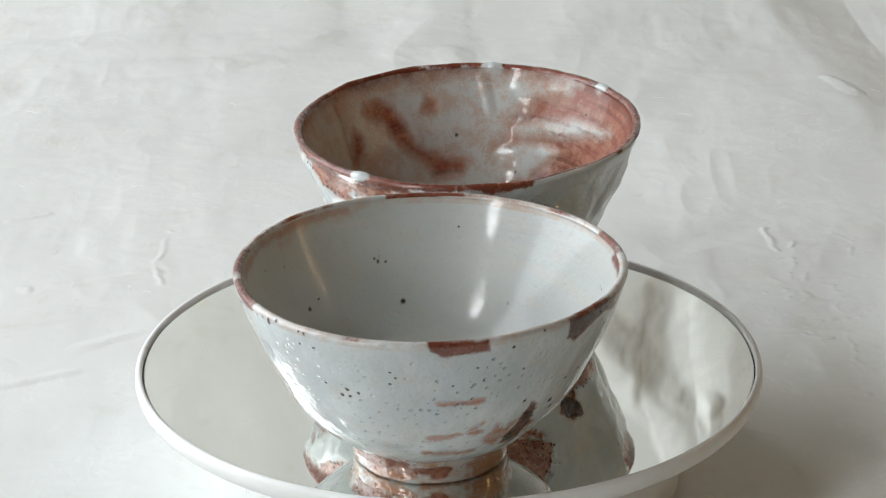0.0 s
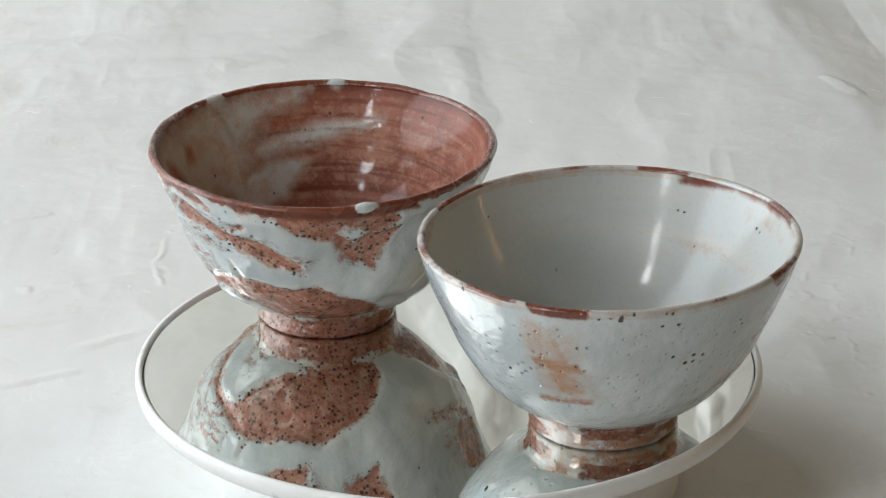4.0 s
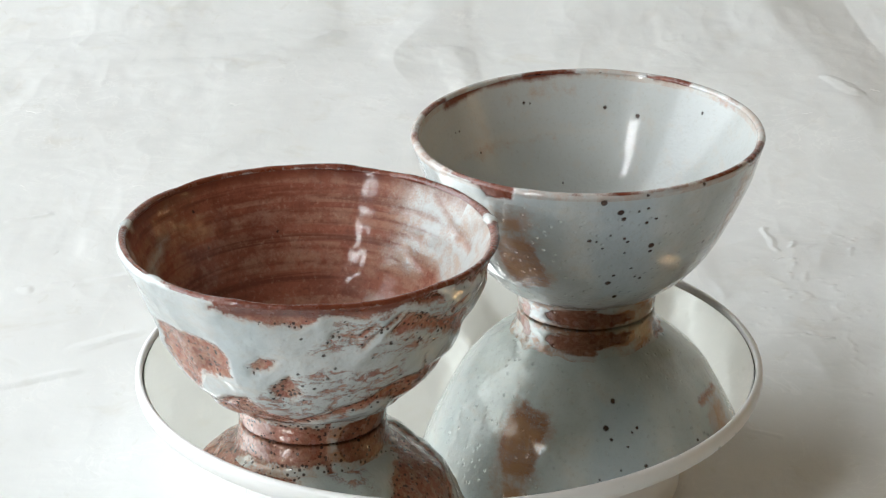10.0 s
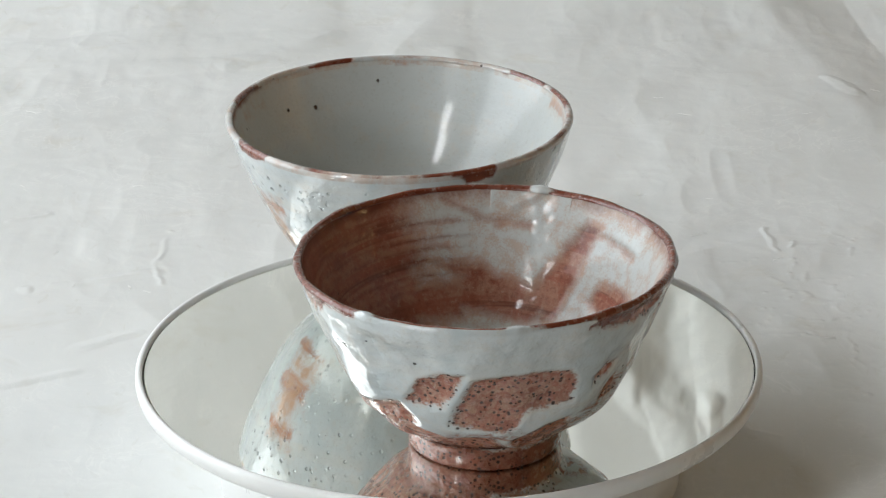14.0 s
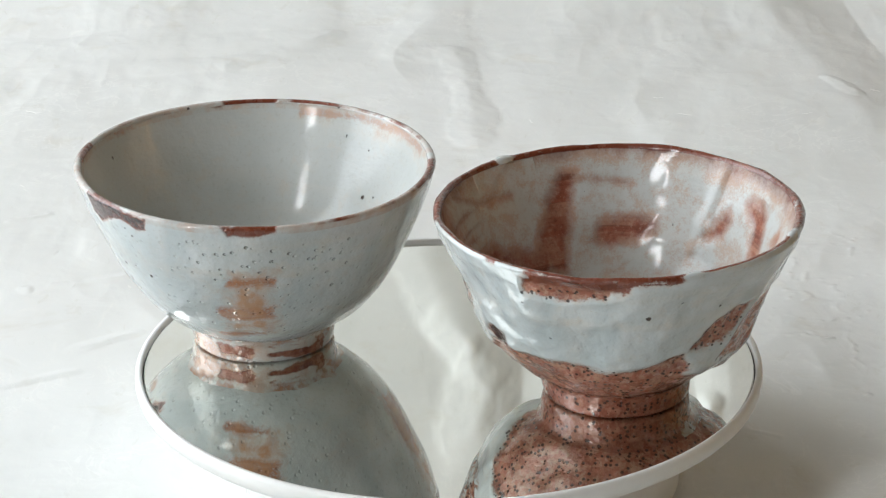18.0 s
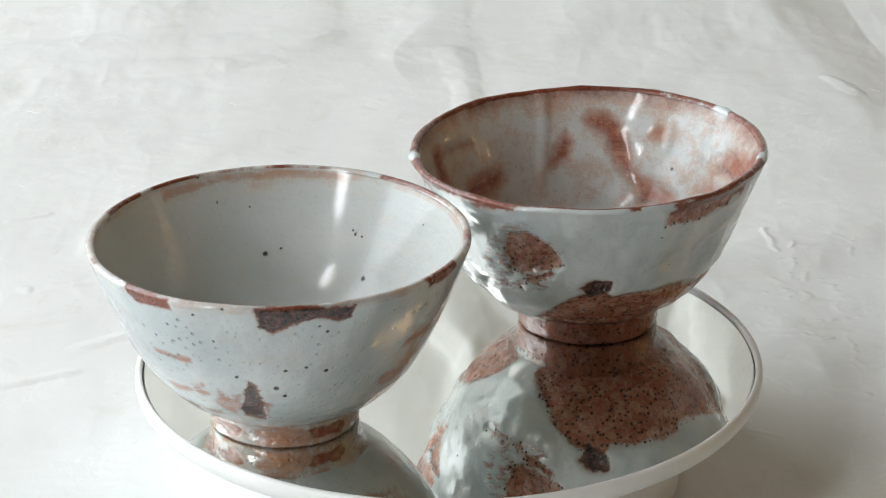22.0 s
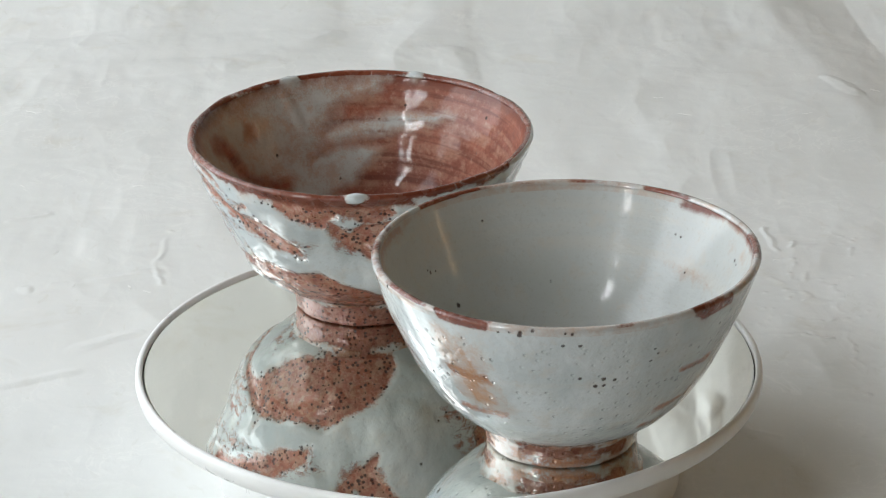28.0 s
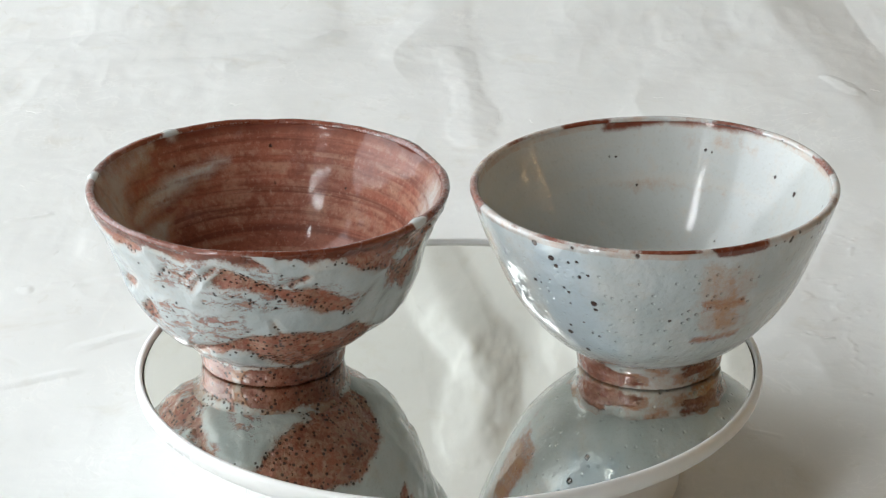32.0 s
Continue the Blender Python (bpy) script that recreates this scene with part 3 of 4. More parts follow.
    for at, wide, up in marks.get("blob", ()):
        d = np.hypot(((az - at + 180) % 360 - 180) / wide, (z - 61) / 3.2)
        lump += up * np.exp(-d * d * 2.2)
        f["bare"] = f["bare"] - 5.0 * np.exp(-d * d * 1.6)
        f["speck"] = f["speck"] - 2.0 * np.exp(-d * d)
    rr = (r + nr * lump) * (1 + (oval[0] * np.cos(2 * np.radians(az)) + oval[1] * np.sin(2 * np.radians(az))) * z / 60)
    zz = z + nz * lump + (tilt[0] * X + tilt[1] * Y) * np.clip(z / 60, 0, 1.1) + 0.26 * wobble * np.clip((z - 40) / 20, 0, 1) * layers(ca * 2.2, sa * 2.2, 4.4, 3)
    f["iron"] = f["iron"] - 4.0 * np.clip(z - 61.4, 0, 2)
    f["inside"] = 1.0 - outer
    f["rim"] = np.clip((z - np.where(outer, 55.5, 57.0)) / 2.0, 0, 1)
    f["speck"] = f["speck"] - 2.0 * f["rim"]
    me = grid_mesh("body", np.stack([rr * ca + lean[0] * z / 60, rr * sa + lean[1] * z / 60, zz + lean[2] * np.sin(2 * np.radians(az)) * np.clip(z / 60, 0, 1.1) ** 3], -1) * 0.001, True)
    for key in f:
        field(me, key, f[key])
    thing = tagged(new("tea_bowl"), label, "bowl", "tea bowls on the turntable")
    part("body", me, material, thing)
    # foot ring
    fp = curve([(18.5, 8.6), (18.0, 0.6), (18.6, 0.1), (22.0, 0.1), (23.0, 0.7), (23.3, 3.0), (23.5, 6.0), (24.4, 8.4), (26.5, 9.6)], 60)
    fr, fz = np.repeat(fp[:, :1], 360, 1), np.repeat(fp[:, 1:], 360, 1)
    faz = np.repeat(np.linspace(0, 360, 360, endpoint=False)[None], 60, 0)
    fc, fs = np.cos(np.radians(faz)), np.sin(np.radians(faz))
    fr = fr + 0.25 * layers(fc * 4, fs * 4, fz / 3 + 2, 3)
    foot = grid_mesh("foot_ring", np.stack([fr * fc, fr * fs, fz], -1) * 0.001, True)
    fb = np.minimum(painted(faz, fz, marks.get("foot", ())), 1.0) + 2.0 * layers(fc * 2.6, fs * 2.6, fz / 3 + 1.4, 4) if not base_bare else -painted(faz, fz, marks.get("foot_milk", ()))
    field(foot, "bare", fb)
    field(foot, "speck", np.full(faz.shape, 0.55 if base_bare else 0.2))
    field(foot, "dot", np.full(faz.shape, -9.0))
    field(foot, "inside", np.zeros(faz.shape))
    field(foot, "rim", np.full(faz.shape, 0.55 if base_bare else 0.4))
    for key in ("rust", "iron", "blue", "tint", "veil"):
        field(foot, key, np.full(faz.shape, 1.5) if key == "tint" else 2.4 * layers(fc * 3, fs * 3, fz / 5 + 3.3, 4) - 0.1 if key == "rust" else np.full(faz.shape, -9.0))
    part("foot_ring", foot, material, thing, "unglazed rust-brown foot ring")
    return thing


# patches of paint and bare clay: half width of a line in mm (0: a closed outline), then azimuth and height (mm) of its corners
RED, WHITE = {}, {}


def patch(bowl_marks, key, wide, *ring):
    bowl_marks.setdefault(key, []).append((wide, np.array(ring, float)))


def specks(bowl_marks, key, *rows):
    """Round iron spots: azimuth, height, radius in mm."""
    for at, high, radius in rows:
        bowl_marks.setdefault(key, []).append((radius, np.array([(at, high), (at + 0.1, high)], float)))


patch(RED, "bare", 0, (-18, 60.9), (-4, 62.1), (18, 61.5), (19, 60.0), (11, 55.5), (-5, 55.0), (-16, 57.2))
patch(RED, "bare", 0, (26, 61.4), (36, 61.2), (36, 59.4), (27, 59.4))
patch(RED, "bare", 0, (-38, 25.5), (-20, 25.7), (-8, 24.6), (4, 24.3), (13, 23.1), (22, 26.0), (32, 28.9), (36, 24.3), (46, 20.2), (78, 4.6), (37, 5.6), (7, 4.6), (-30, 2.9), (-64, 0.0), (-39, 20.4))
patch(RED, "bare", 0, (67, 42.3), (84, 43.9), (100, 43.0), (103, 39.0), (103, 32.0), (87, 29.5), (82, 24.0), (76, 22.5), (63, 23.7), (57, 24.5), (62, 33.6))
patch(RED, "bare", 0, (83, 16.6), (96, 22.3), (106, 23.3), (106, 13.7), (90, 11.2))
patch(RED, "bare", 0, (56, 16.6), (72, 17.5), (81, 13.2), (122, 5.6), (137, 5.0), (129, 2.3), (76, 4.3), (33, 3.6))
patch(RED, "bare", 0, (104, 62.4), (117, 62.1), (134, 62.5), (137, 60.0), (132, 56.6), (123, 56.8), (114, 56.3), (104, 58.6))
patch(RED, "bare", 0, (41, 31.6), (48, 40.1), (57, 43.9), (64, 44.3), (60, 37.4), (55, 31.6), (48, 30.4))
patch(RED, "bare", 0, (3, 23.0), (25, 27.8), (37, 29.5), (43, 23.9), (39, 18.3), (0, 6.3), (4, 13.5))
patch(RED, "bare", 0, (-19, 58.0), (-10, 61.1), (4, 60.0), (17, 60.5), (8, 54.2), (-7, 51.8), (-19, 53.6))
patch(RED, "bare", 0.7, (18, 59.6), (26, 59.9), (33, 60.3))
patch(RED, "bare", 0, (106, 61.4), (115, 61.6), (134, 62.4), (137, 61.6), (134, 55.1), (130, 53.5), (120, 55.8), (107, 57.0))
patch(RED, "bare", 0, (146, 62.8), (161, 62.2), (170, 62.1), (169, 59.6), (161, 58.5), (147, 60.1))
patch(RED, "bare", 0, (-180, 62.0), (-166, 60.4), (-154, 61.8), (-144, 55.0), (-163, 56.4), (-178, 59.4))
patch(RED, "bare", 0, (111, 37.9), (116, 41.2), (121, 40.3), (118, 37.0), (112, 35.3))
patch(RED, "bare", 0, (119, 30.4), (125, 34.1), (129, 28.1), (125, 25.3), (119, 25.8))
patch(RED, "bare", 0, (104, 22.8), (113, 16.4), (127, 14.2), (142, 20.1), (133, 13.4), (101, 6.7), (99, 16.0))
patch(RED, "bare", 0.5, (151, 44.6), (156, 50.6), (162, 55.0))
patch(RED, "bare", 0.6, (159, 47.9), (176, 46.2), (191, 51.8))
patch(RED, "bare", 0.9, (103, 58.4), (125, 59.6), (133, 58.9))
patch(RED, "bare", 0, (134, 59.7), (147, 60.4), (171, 61.6), (179, 55.6), (172, 55.1), (164, 58.6), (150, 56.2), (139, 58.1))
patch(RED, "bare", 0, (-173, 62.9), (-160, 61.9), (-152, 62.3), (-140, 62.6), (-111, 62.2), (-107, 55.9), (-135, 59.5), (-140, 54.8), (-145, 51.1), (-154, 55.4), (-162, 58.8), (-172, 60.9))
patch(RED, "bare", 0, (-183, 49.3), (-173, 46.6), (-165, 46.8), (-150, 39.6), (-149, 33.9), (-158, 35.8), (-171, 40.6), (-179, 43.5))
patch(RED, "bare", 0, (158, 48.0), (165, 55.0), (170, 53.1), (179, 48.6), (189, 44.1), (181, 43.5), (170, 46.9))
patch(RED, "bare", 0, (-269, 0.5), (-213, 21.0), (-193, 26.0), (-177, 29.9), (-163, 27.9), (-141, 25.5), (-126, 19.5), (-92, 2.4), (-146, 7.3), (-176, 12.0), (-185, 15.3), (-192, 21.3), (-209, 19.0))
patch(RED, "bare", 0.6, (141, 49.9), (149, 47.5), (154, 52.9))
patch(RED, "bare", 0, (-180, 61.8), (-161, 63.0), (-147, 62.4), (-133, 62.4), (-115, 62.6), (-115, 52.7), (-122, 49.5), (-133, 53.2), (-139, 49.6), (-145, 49.4), (-156, 55.2), (-167, 56.7), (-176, 59.5))
patch(RED, "bare", 0, (-138, 52.6), (-130, 46.7), (-126, 50.2), (-114, 50.3), (-123, 40.5), (-121, 35.2), (-132, 40.3), (-136, 45.0))
patch(RED, "bare", 0, (-180, 34.8), (-174, 27.1), (-156, 26.9), (-145, 28.4), (-136, 24.7), (-124, 20.3), (-108, 12.8), (-101, 5.5), (-143, 7.5), (-159, 14.5), (-171, 22.5), (-179, 28.0))
patch(RED, "bare", 0.8, (-115, 62.6), (-96, 62.3), (-78, 61.6))
patch(RED, "bare", 0, (-75, 49.5), (-66, 51.1), (-58, 46.5), (-55, 39.1), (-61, 36.4), (-72, 33.5), (-77, 35.8), (-77, 42.8))
patch(RED, "bare", 0, (-81, 27.7), (-72, 30.7), (-74, 27.6))
patch(RED, "bare", 0, (-127, 62.1), (-115, 62.7), (-94, 62.2), (-82, 61.9), (-70, 61.8), (-70, 59.8), (-79, 58.4), (-90, 59.4), (-110, 58.9), (-126, 57.3))
patch(RED, "bare", 0.5, (-93, 26.8), (-76, 29.0), (-60, 35.6))
patch(RED, "iron", 0, (-48, 30.2), (-43, 33.2), (-37, 32.5), (-38, 29.0), (-45, 25.7))
patch(RED, "bare", 0, (-59, 21.2), (-47, 27.8), (-39, 29.1), (-35, 25.9), (-23, 26.4), (-9, 26.9), (7, 24.3), (28, 23.8), (41, 22.4), (31, 13.9), (29, 6.7), (-8, 7.3), (-48, 7.0), (-88, 5.6))
patch(RED, "bare", 0, (-33, 62.4), (-28, 63.2), (-29, 60.4), (-32, 60.3))
patch(RED, "bare_in", 0, (-147, 55.3), (-154, 54.6), (-152, 44.7), (-149, 34.8), (-145, 23.8), (-133, 25.0), (-135, 36.4), (-141, 47.6))
patch(RED, "bare_in", 0, (-157, 32.6), (-161, 39.2), (-173, 40.8), (-185, 40.7), (-187, 37.4), (-178, 32.6), (-166, 30.4))
patch(RED, "bare_in", 0.6, (-153, 51.7), (-166, 50.9), (-174, 50.2))
patch(RED, "bare_in", 0.8, (-94, 58.9), (-109, 52.0), (-126, 50.5))
patch(RED, "bare_in", 0, (-90, 39.7), (-110, 39.5), (-121, 33.6), (-134, 33.0), (-134, 25.7), (-110, 29.9))
patch(RED, "bare_in", 0, (153, 37.3), (149, 44.3), (143, 48.4), (140, 44.8), (142, 38.6), (149, 36.4))
patch(RED, "bare_in", 0, (137, 51.1), (134, 54.7), (128, 55.2), (121, 51.2), (117, 45.0), (113, 38.3), (100, 33.7), (87, 31.5), (92, 27.2), (107, 26.1), (114, 32.6), (122, 37.0), (126, 41.5), (127, 46.0), (133, 48.1))
patch(RED, "bare_in", 0, (109, 47.9), (106, 52.4), (102, 50.9), (102, 46.3))
patch(RED, "milk_in", 0, (133, 57.6), (118, 58.0), (95, 57.0), (54, 59.7), (44, 59.6), (72, 52.1), (76, 43.5), (81, 43.3), (86, 49.5), (96, 52.6), (114, 53.4))
patch(RED, "milk_in", 0, (79, 34.8), (63, 37.7), (47, 37.1), (59, 28.4), (74, 24.7), (81, 28.6))
patch(RED, "milk_in", 0, (72, 42.3), (57, 45.6), (34, 49.1), (15, 50.3), (44, 42.4), (66, 40.1))
patch(RED, "milk_in", 0, (79, 53.8), (67, 57.6), (49, 58.0), (47, 55.9), (61, 53.2), (71, 48.7), (78, 43.5), (80, 47.5))
patch(RED, "milk_in", 0, (-83, 61.6), (-114, 65.7), (-128, 46.4), (-97, 31.7), (-80, 30.1), (-95, 43.6), (-108, 52.4), (-88, 55.7))
patch(RED, "bare_in", 0, (-95, 34.0), (-102, 37.7), (-113, 37.3), (-114, 31.9), (-99, 29.1))
patch(RED, "bare_in", 0.55, (-59, 52.6), (-80, 52.3), (-100, 51.8))
patch(RED, "bare_in", 0.55, (-57, 46.8), (-75, 46.2), (-95, 45.1))
patch(RED, "bare_in", 0.55, (-56, 42.5), (-75, 42.1), (-90, 41.2))
patch(RED, "bare_in", 0.5, (-113, 50.3), (-123, 50.4))
patch(RED, "bare_in", 0, (-40, 32.4), (-59, 37.4), (-79, 34.1), (-103, 31.2), (-100, 23.5), (-63, 24.3))
patch(RED, "bare_in", 0, (-101, 34.8), (-116, 37.0), (-130, 33.6), (-138, 43.8), (-142, 49.4), (-149, 48.5), (-149, 39.9), (-143, 32.4), (-142, 27.6), (-131, 22.7), (-78, 26.5), (-61, 34.0), (-84, 35.6))
patch(RED, "veil", 0, (103, 18.6), (121, 32.9), (140, 37.9), (156, 34.4), (168, 29.2), (159, 21.7), (139, 14.4), (96, 7.4))
patch(RED, "veil", 0, (-203, 46.7), (-198, 54.0), (-172, 53.1), (-142, 40.7), (-148, 33.2), (-183, 42.2))
patch(RED, "veil", 0, (137, 46.3), (141, 55.2), (154, 57.6), (158, 53.6), (150, 43.2))
patch(RED, "veil", 0, (91, 2.3), (141, 28.8), (157, 34.2), (172, 31.5), (167, 24.4))
patch(RED, "veil", 0, (157, 46.6), (164, 57.2), (179, 55.6), (196, 48.0), (179, 43.6))
patch(RED, "veil", 0, (132, 43.1), (146, 56.8), (164, 56.7), (150, 43.2))
patch(RED, "veil", 0, (137, 0.0), (135, 7.6), (169, 15.1), (172, -1.7))
patch(RED, "veil", 0, (155, 45.7), (188, 49.4), (194, 39.8), (179, 38.5), (155, 38.4))
patch(RED, "veil", 0, (-138, 54.5), (-114, 55.0), (-121, 34.4), (-135, 37.2))
patch(RED, "veil", 0, (116, 25.0), (130, 33.9), (166, 36.1), (171, 39.4), (167, 24.8), (147, 14.1))
patch(RED, "veil", 0, (-73, 55.9), (-63, 54.5), (-52, 43.9), (-63, 28.1), (-91, 24.2), (-88, 40.2))
patch(RED, "veil", 0, (-38, 24.4), (-4, 27.1), (13, 24.2), (2, 15.5), (-34, 15.7))
patch(RED, "veil", 0, (41, 18.8), (70, 21.7), (84, 24.2), (103, 6.8), (41, 6.4))
specks(RED, "dot", (21.1, 47.5, 0.77), (-13.3, 36.6, 0.33), (31.7, 51.5, 0.33))
specks(RED, "dot", (47.6, 46.4, 0.44))
specks(RED, "dot", (-19.7, 53.3, 0.44), (-20.3, 49.7, 0.33), (-11.7, 52.1, 0.33))
specks(RED, "dot_in", (94.7, 39.4, 0.55), (36.5, 51.6, 0.44), (65.3, 28.7, 0.44))
specks(RED, "dot_in", (-1.9, 53.8, 0.55), (-34.1, 42.9, 0.44), (-3.4, 42.5, 0.44))
specks(RED, "dot_in", (46.7, 46.7, 0.33))
specks(RED, "dot_in", (167.4, 39.3, 0.33))
specks(RED, "dot", (140.7, 49.2, 0.44), (142.2, 50.7, 0.44), (150.5, 45.7, 0.44), (160.2, 45.5, 0.44), (173.4, 42.6, 0.44), (144.8, 53.5, 0.33), (147.3, 58.3, 0.33), (166.4, 49.7, 0.44), (174.7, 49.8, 0.44), (144.0, 55.1, 0.33), (129.3, 7.3, 0.55), (133.4, 6.4, 0.44), (143.6, 4.5, 0.44), (154.1, 6.0, 0.44), (134.5, 30.7, 0.44), (142.0, 37.5, 0.44), (130.3, 31.7, 0.44), (128.8, 36.0, 0.44), (130.5, 25.8, 0.44), (101.6, 15.0, 0.44), (148.6, 25.6, 0.33), (159.1, 31.3, 0.33), (158.1, 24.4, 0.33))
specks(RED, "dot", (130.6, 50.0, 0.44), (138.9, 47.8, 0.55), (150.6, 51.1, 0.33), (137.8, 42.5, 0.55), (118.4, 25.7, 0.44), (139.4, 34.1, 0.44), (160.5, 44.9, 0.55), (164.4, 50.6, 0.44), (166.5, 44.8, 0.44), (172.3, 43.5, 0.55), (178.3, 48.2, 0.44), (-179.0, 40.1, 0.55), (-173.0, 42.0, 0.44), (-170.6, 50.9, 0.44), (-165.7, 49.1, 0.44), (157.0, 22.0, 0.44), (162.0, 25.3, 0.44), (169.8, 29.6, 0.44), (178.7, 29.6, 0.44), (-172.4, 29.1, 0.44), (-152.9, 36.3, 0.55), (-160.0, 37.2, 0.44), (-146.8, 40.4, 0.44), (-104.6, 39.6, 0.44))
specks(RED, "dot", (171.3, 50.5, 0.44), (176.0, 48.9, 0.44), (-177.1, 53.5, 0.44), (172.1, 42.1, 0.44), (178.1, 41.9, 0.44), (-172.0, 47.2, 0.44), (-170.6, 44.2, 0.44), (-167.0, 42.9, 0.44), (-174.0, 48.8, 0.44), (155.0, 40.4, 0.44), (-173.4, 57.0, 0.33), (-129.9, 47.9, 0.66), (-125.9, 51.4, 0.55), (-123.2, 53.7, 0.44), (-122.1, 48.8, 0.55), (-129.1, 43.2, 0.66), (-124.0, 43.0, 0.55), (-127.9, 50.3, 0.44), (-132.7, 49.1, 0.44), (-131.6, 44.4, 0.55))
patch(WHITE, "bare", 0, (-91, 62.8), (-84, 62.7), (-73, 62.4), (-73, 58.3), (-79, 58.0), (-87, 57.6), (-90, 59.5))
patch(WHITE, "rust", 0.8, (-87, 39.7), (-73, 39.7))
patch(WHITE, "rust", 1.3, (-90, 25.5), (-71, 27.1))
patch(WHITE, "rust", 1, (-92, 18.8), (-71, 17.6))
patch(WHITE, "rust", 0, (-69, 21.8), (-65, 29.5), (-60, 26.1), (-61, 18.4))
patch(WHITE, "rust", 1, (-91, 26.1), (-77, 27.2), (-71, 30.1))
patch(WHITE, "bare", 0, (-171, 63.2), (-158, 63.1), (-151, 62.7), (-152, 59.2), (-162, 58.7), (-168, 59.0))
patch(WHITE, "tint", 0, (-174, 58.1), (-159, 57.1), (-145, 26.4), (-166, 25.6), (-173, 41.4))
patch(WHITE, "rust", 0, (-171, 43.1), (-155, 42.0), (-154, 39.1), (-164, 38.9), (-170, 38.4))
patch(WHITE, "rust", 1, (-171, 26.6), (-152, 26.2))
patch(WHITE, "tint", 0, (-170, 40.0), (-156, 38.3), (-156, 33.9), (-169, 33.5))
patch(WHITE, "bare", 1, (89, 61.5), (98, 61.9), (104, 61.8))
patch(WHITE, "bare", 0, (91, 61.9), (105, 61.4), (104, 58.2), (94, 57.2))
patch(WHITE, "rust", 0, (97, 42.2), (108, 41.9), (111, 32.6), (112, 24.8), (98, 20.3), (93, 25.2), (92, 35.0))
patch(WHITE, "tint", 0, (94, 53.4), (109, 56.3), (115, 25.7), (91, 17.5), (89, 34.1))
patch(WHITE, "blue", 0, (130, 58.0), (149, 61.4), (156, 36.2), (160, 16.8), (133, 17.2), (129, 39.7))
patch(WHITE, "bare", 0, (6, 62.6), (16, 62.9), (25, 62.9), (24, 60.3), (17, 58.7), (9, 59.0))
patch(WHITE, "rust", 0, (6, 42.1), (24, 43.1), (24, 39.2), (6, 38.6))
patch(WHITE, "rust", 0, (0, 29.1), (23, 30.9), (24, 25.2), (2, 24.0))
patch(WHITE, "rust", 0.9, (-2, 16.7), (18, 17.7))
patch(WHITE, "tint", 0, (7, 45.4), (25, 45.6), (26, 16.4), (-2, 15.3))
patch(WHITE, "iron", 0, (-47, 61.7), (-35, 62.9), (-27, 61.7), (-18, 60.9), (-19, 57.3), (-24, 56.3), (-29, 58.2), (-36, 56.5), (-42, 53.3), (-46, 55.6))
patch(WHITE, "iron", 0, (-58, 18.5), (-54, 28.8), (-52, 34.2), (-50, 33.3), (-48, 25.8), (-49, 16.6))
patch(WHITE, "rust", 0, (-63, 24.9), (-57, 28.1), (-57, 21.6), (-63, 21.6))
patch(WHITE, "rust", 0, (-48, 26.3), (-45, 24.2), (-47, 17.8))
patch(WHITE, "rust_in", 1, (181, 58.6), (167, 59.0), (156, 59.9), (136, 60.1), (119, 59.9))
patch(WHITE, "tint_in", 1.8, (181, 58.3), (156, 59.2), (136, 59.4), (117, 59.1))
patch(WHITE, "rust_in", 0.6, (149, 59.8), (133, 61.3), (119, 61.6))
patch(WHITE, "bare_in", 0, (10, 61.7), (-9, 63.0), (-36, 64.1), (-35, 61.3), (-15, 60.6), (-1, 59.0), (9, 59.1))
patch(WHITE, "bare_in", 0, (-75, 63.4), (-96, 64.6), (-95, 61.6), (-76, 60.7))
patch(WHITE, "bare_in", 0, (11, 60.0), (-0, 62.5), (-19, 62.7), (-34, 62.9), (-50, 63.4), (-49, 60.5), (-30, 59.7), (-13, 60.2), (0, 59.1), (10, 58.2))
patch(WHITE, "bare_in", 0.6, (-73, 62.6), (-90, 63.5))
patch(WHITE, "rust_in", 1.2, (-107, 60.1), (-114, 60.7))
patch(WHITE, "bare_in", 0.7, (-74, 62.4), (-92, 62.0))
patch(WHITE, "rust_in", 0.8, (-105, 60.8), (-111, 60.6))
patch(WHITE, "bare_in", 1.2, (-37, 64.0), (-53, 62.4))
patch(WHITE, "rust_in", 0.6, (-55, 61.8), (-63, 61.5))
patch(WHITE, "bare_in", 1.1, (-147, 62.6), (-150, 61.3))
patch(WHITE, "tint_in", 0.8, (9, 42.7), (-14, 42.3), (-38, 41.2))
patch(WHITE, "tint_in", 0.8, (-1, 41.9), (-18, 42.3), (-35, 41.5))
patch(WHITE, "tint_in", 0.8, (-21, 55.4), (-46, 56.2))
patch(WHITE, "tint", 0.6, (55, 62.8), (72, 62.6))
specks(WHITE, "dot", (178.5, 35.8, 0.5), (167.2, 61.3, 0.5), (-138.8, 61.4, 0.5))
specks(WHITE, "dot", (133.4, 59.3, 1), (138.9, 55.4, 1), (140.1, 52.7, 0.75), (129.0, 44.5, 0.62), (131.4, 44.1, 0.38), (136.2, 46.6, 0.38), (141.1, 44.7, 0.5), (142.6, 43.2, 0.5), (148.2, 50.4, 0.62), (145.0, 55.1, 0.5), (148.0, 56.0, 0.5), (151.3, 51.7, 0.5), (151.8, 40.8, 1), (152.0, 38.4, 0.62), (139.1, 29.4, 0.5), (137.2, 26.0, 0.88), (141.7, 18.9, 0.75), (151.0, 26.8, 0.5), (148.4, 27.9, 0.38), (145.8, 31.9, 0.38), (147.2, 61.0, 0.5), (133.7, 41.1, 0.38), (142.1, 38.7, 0.38), (167.4, 60.7, 0.5))
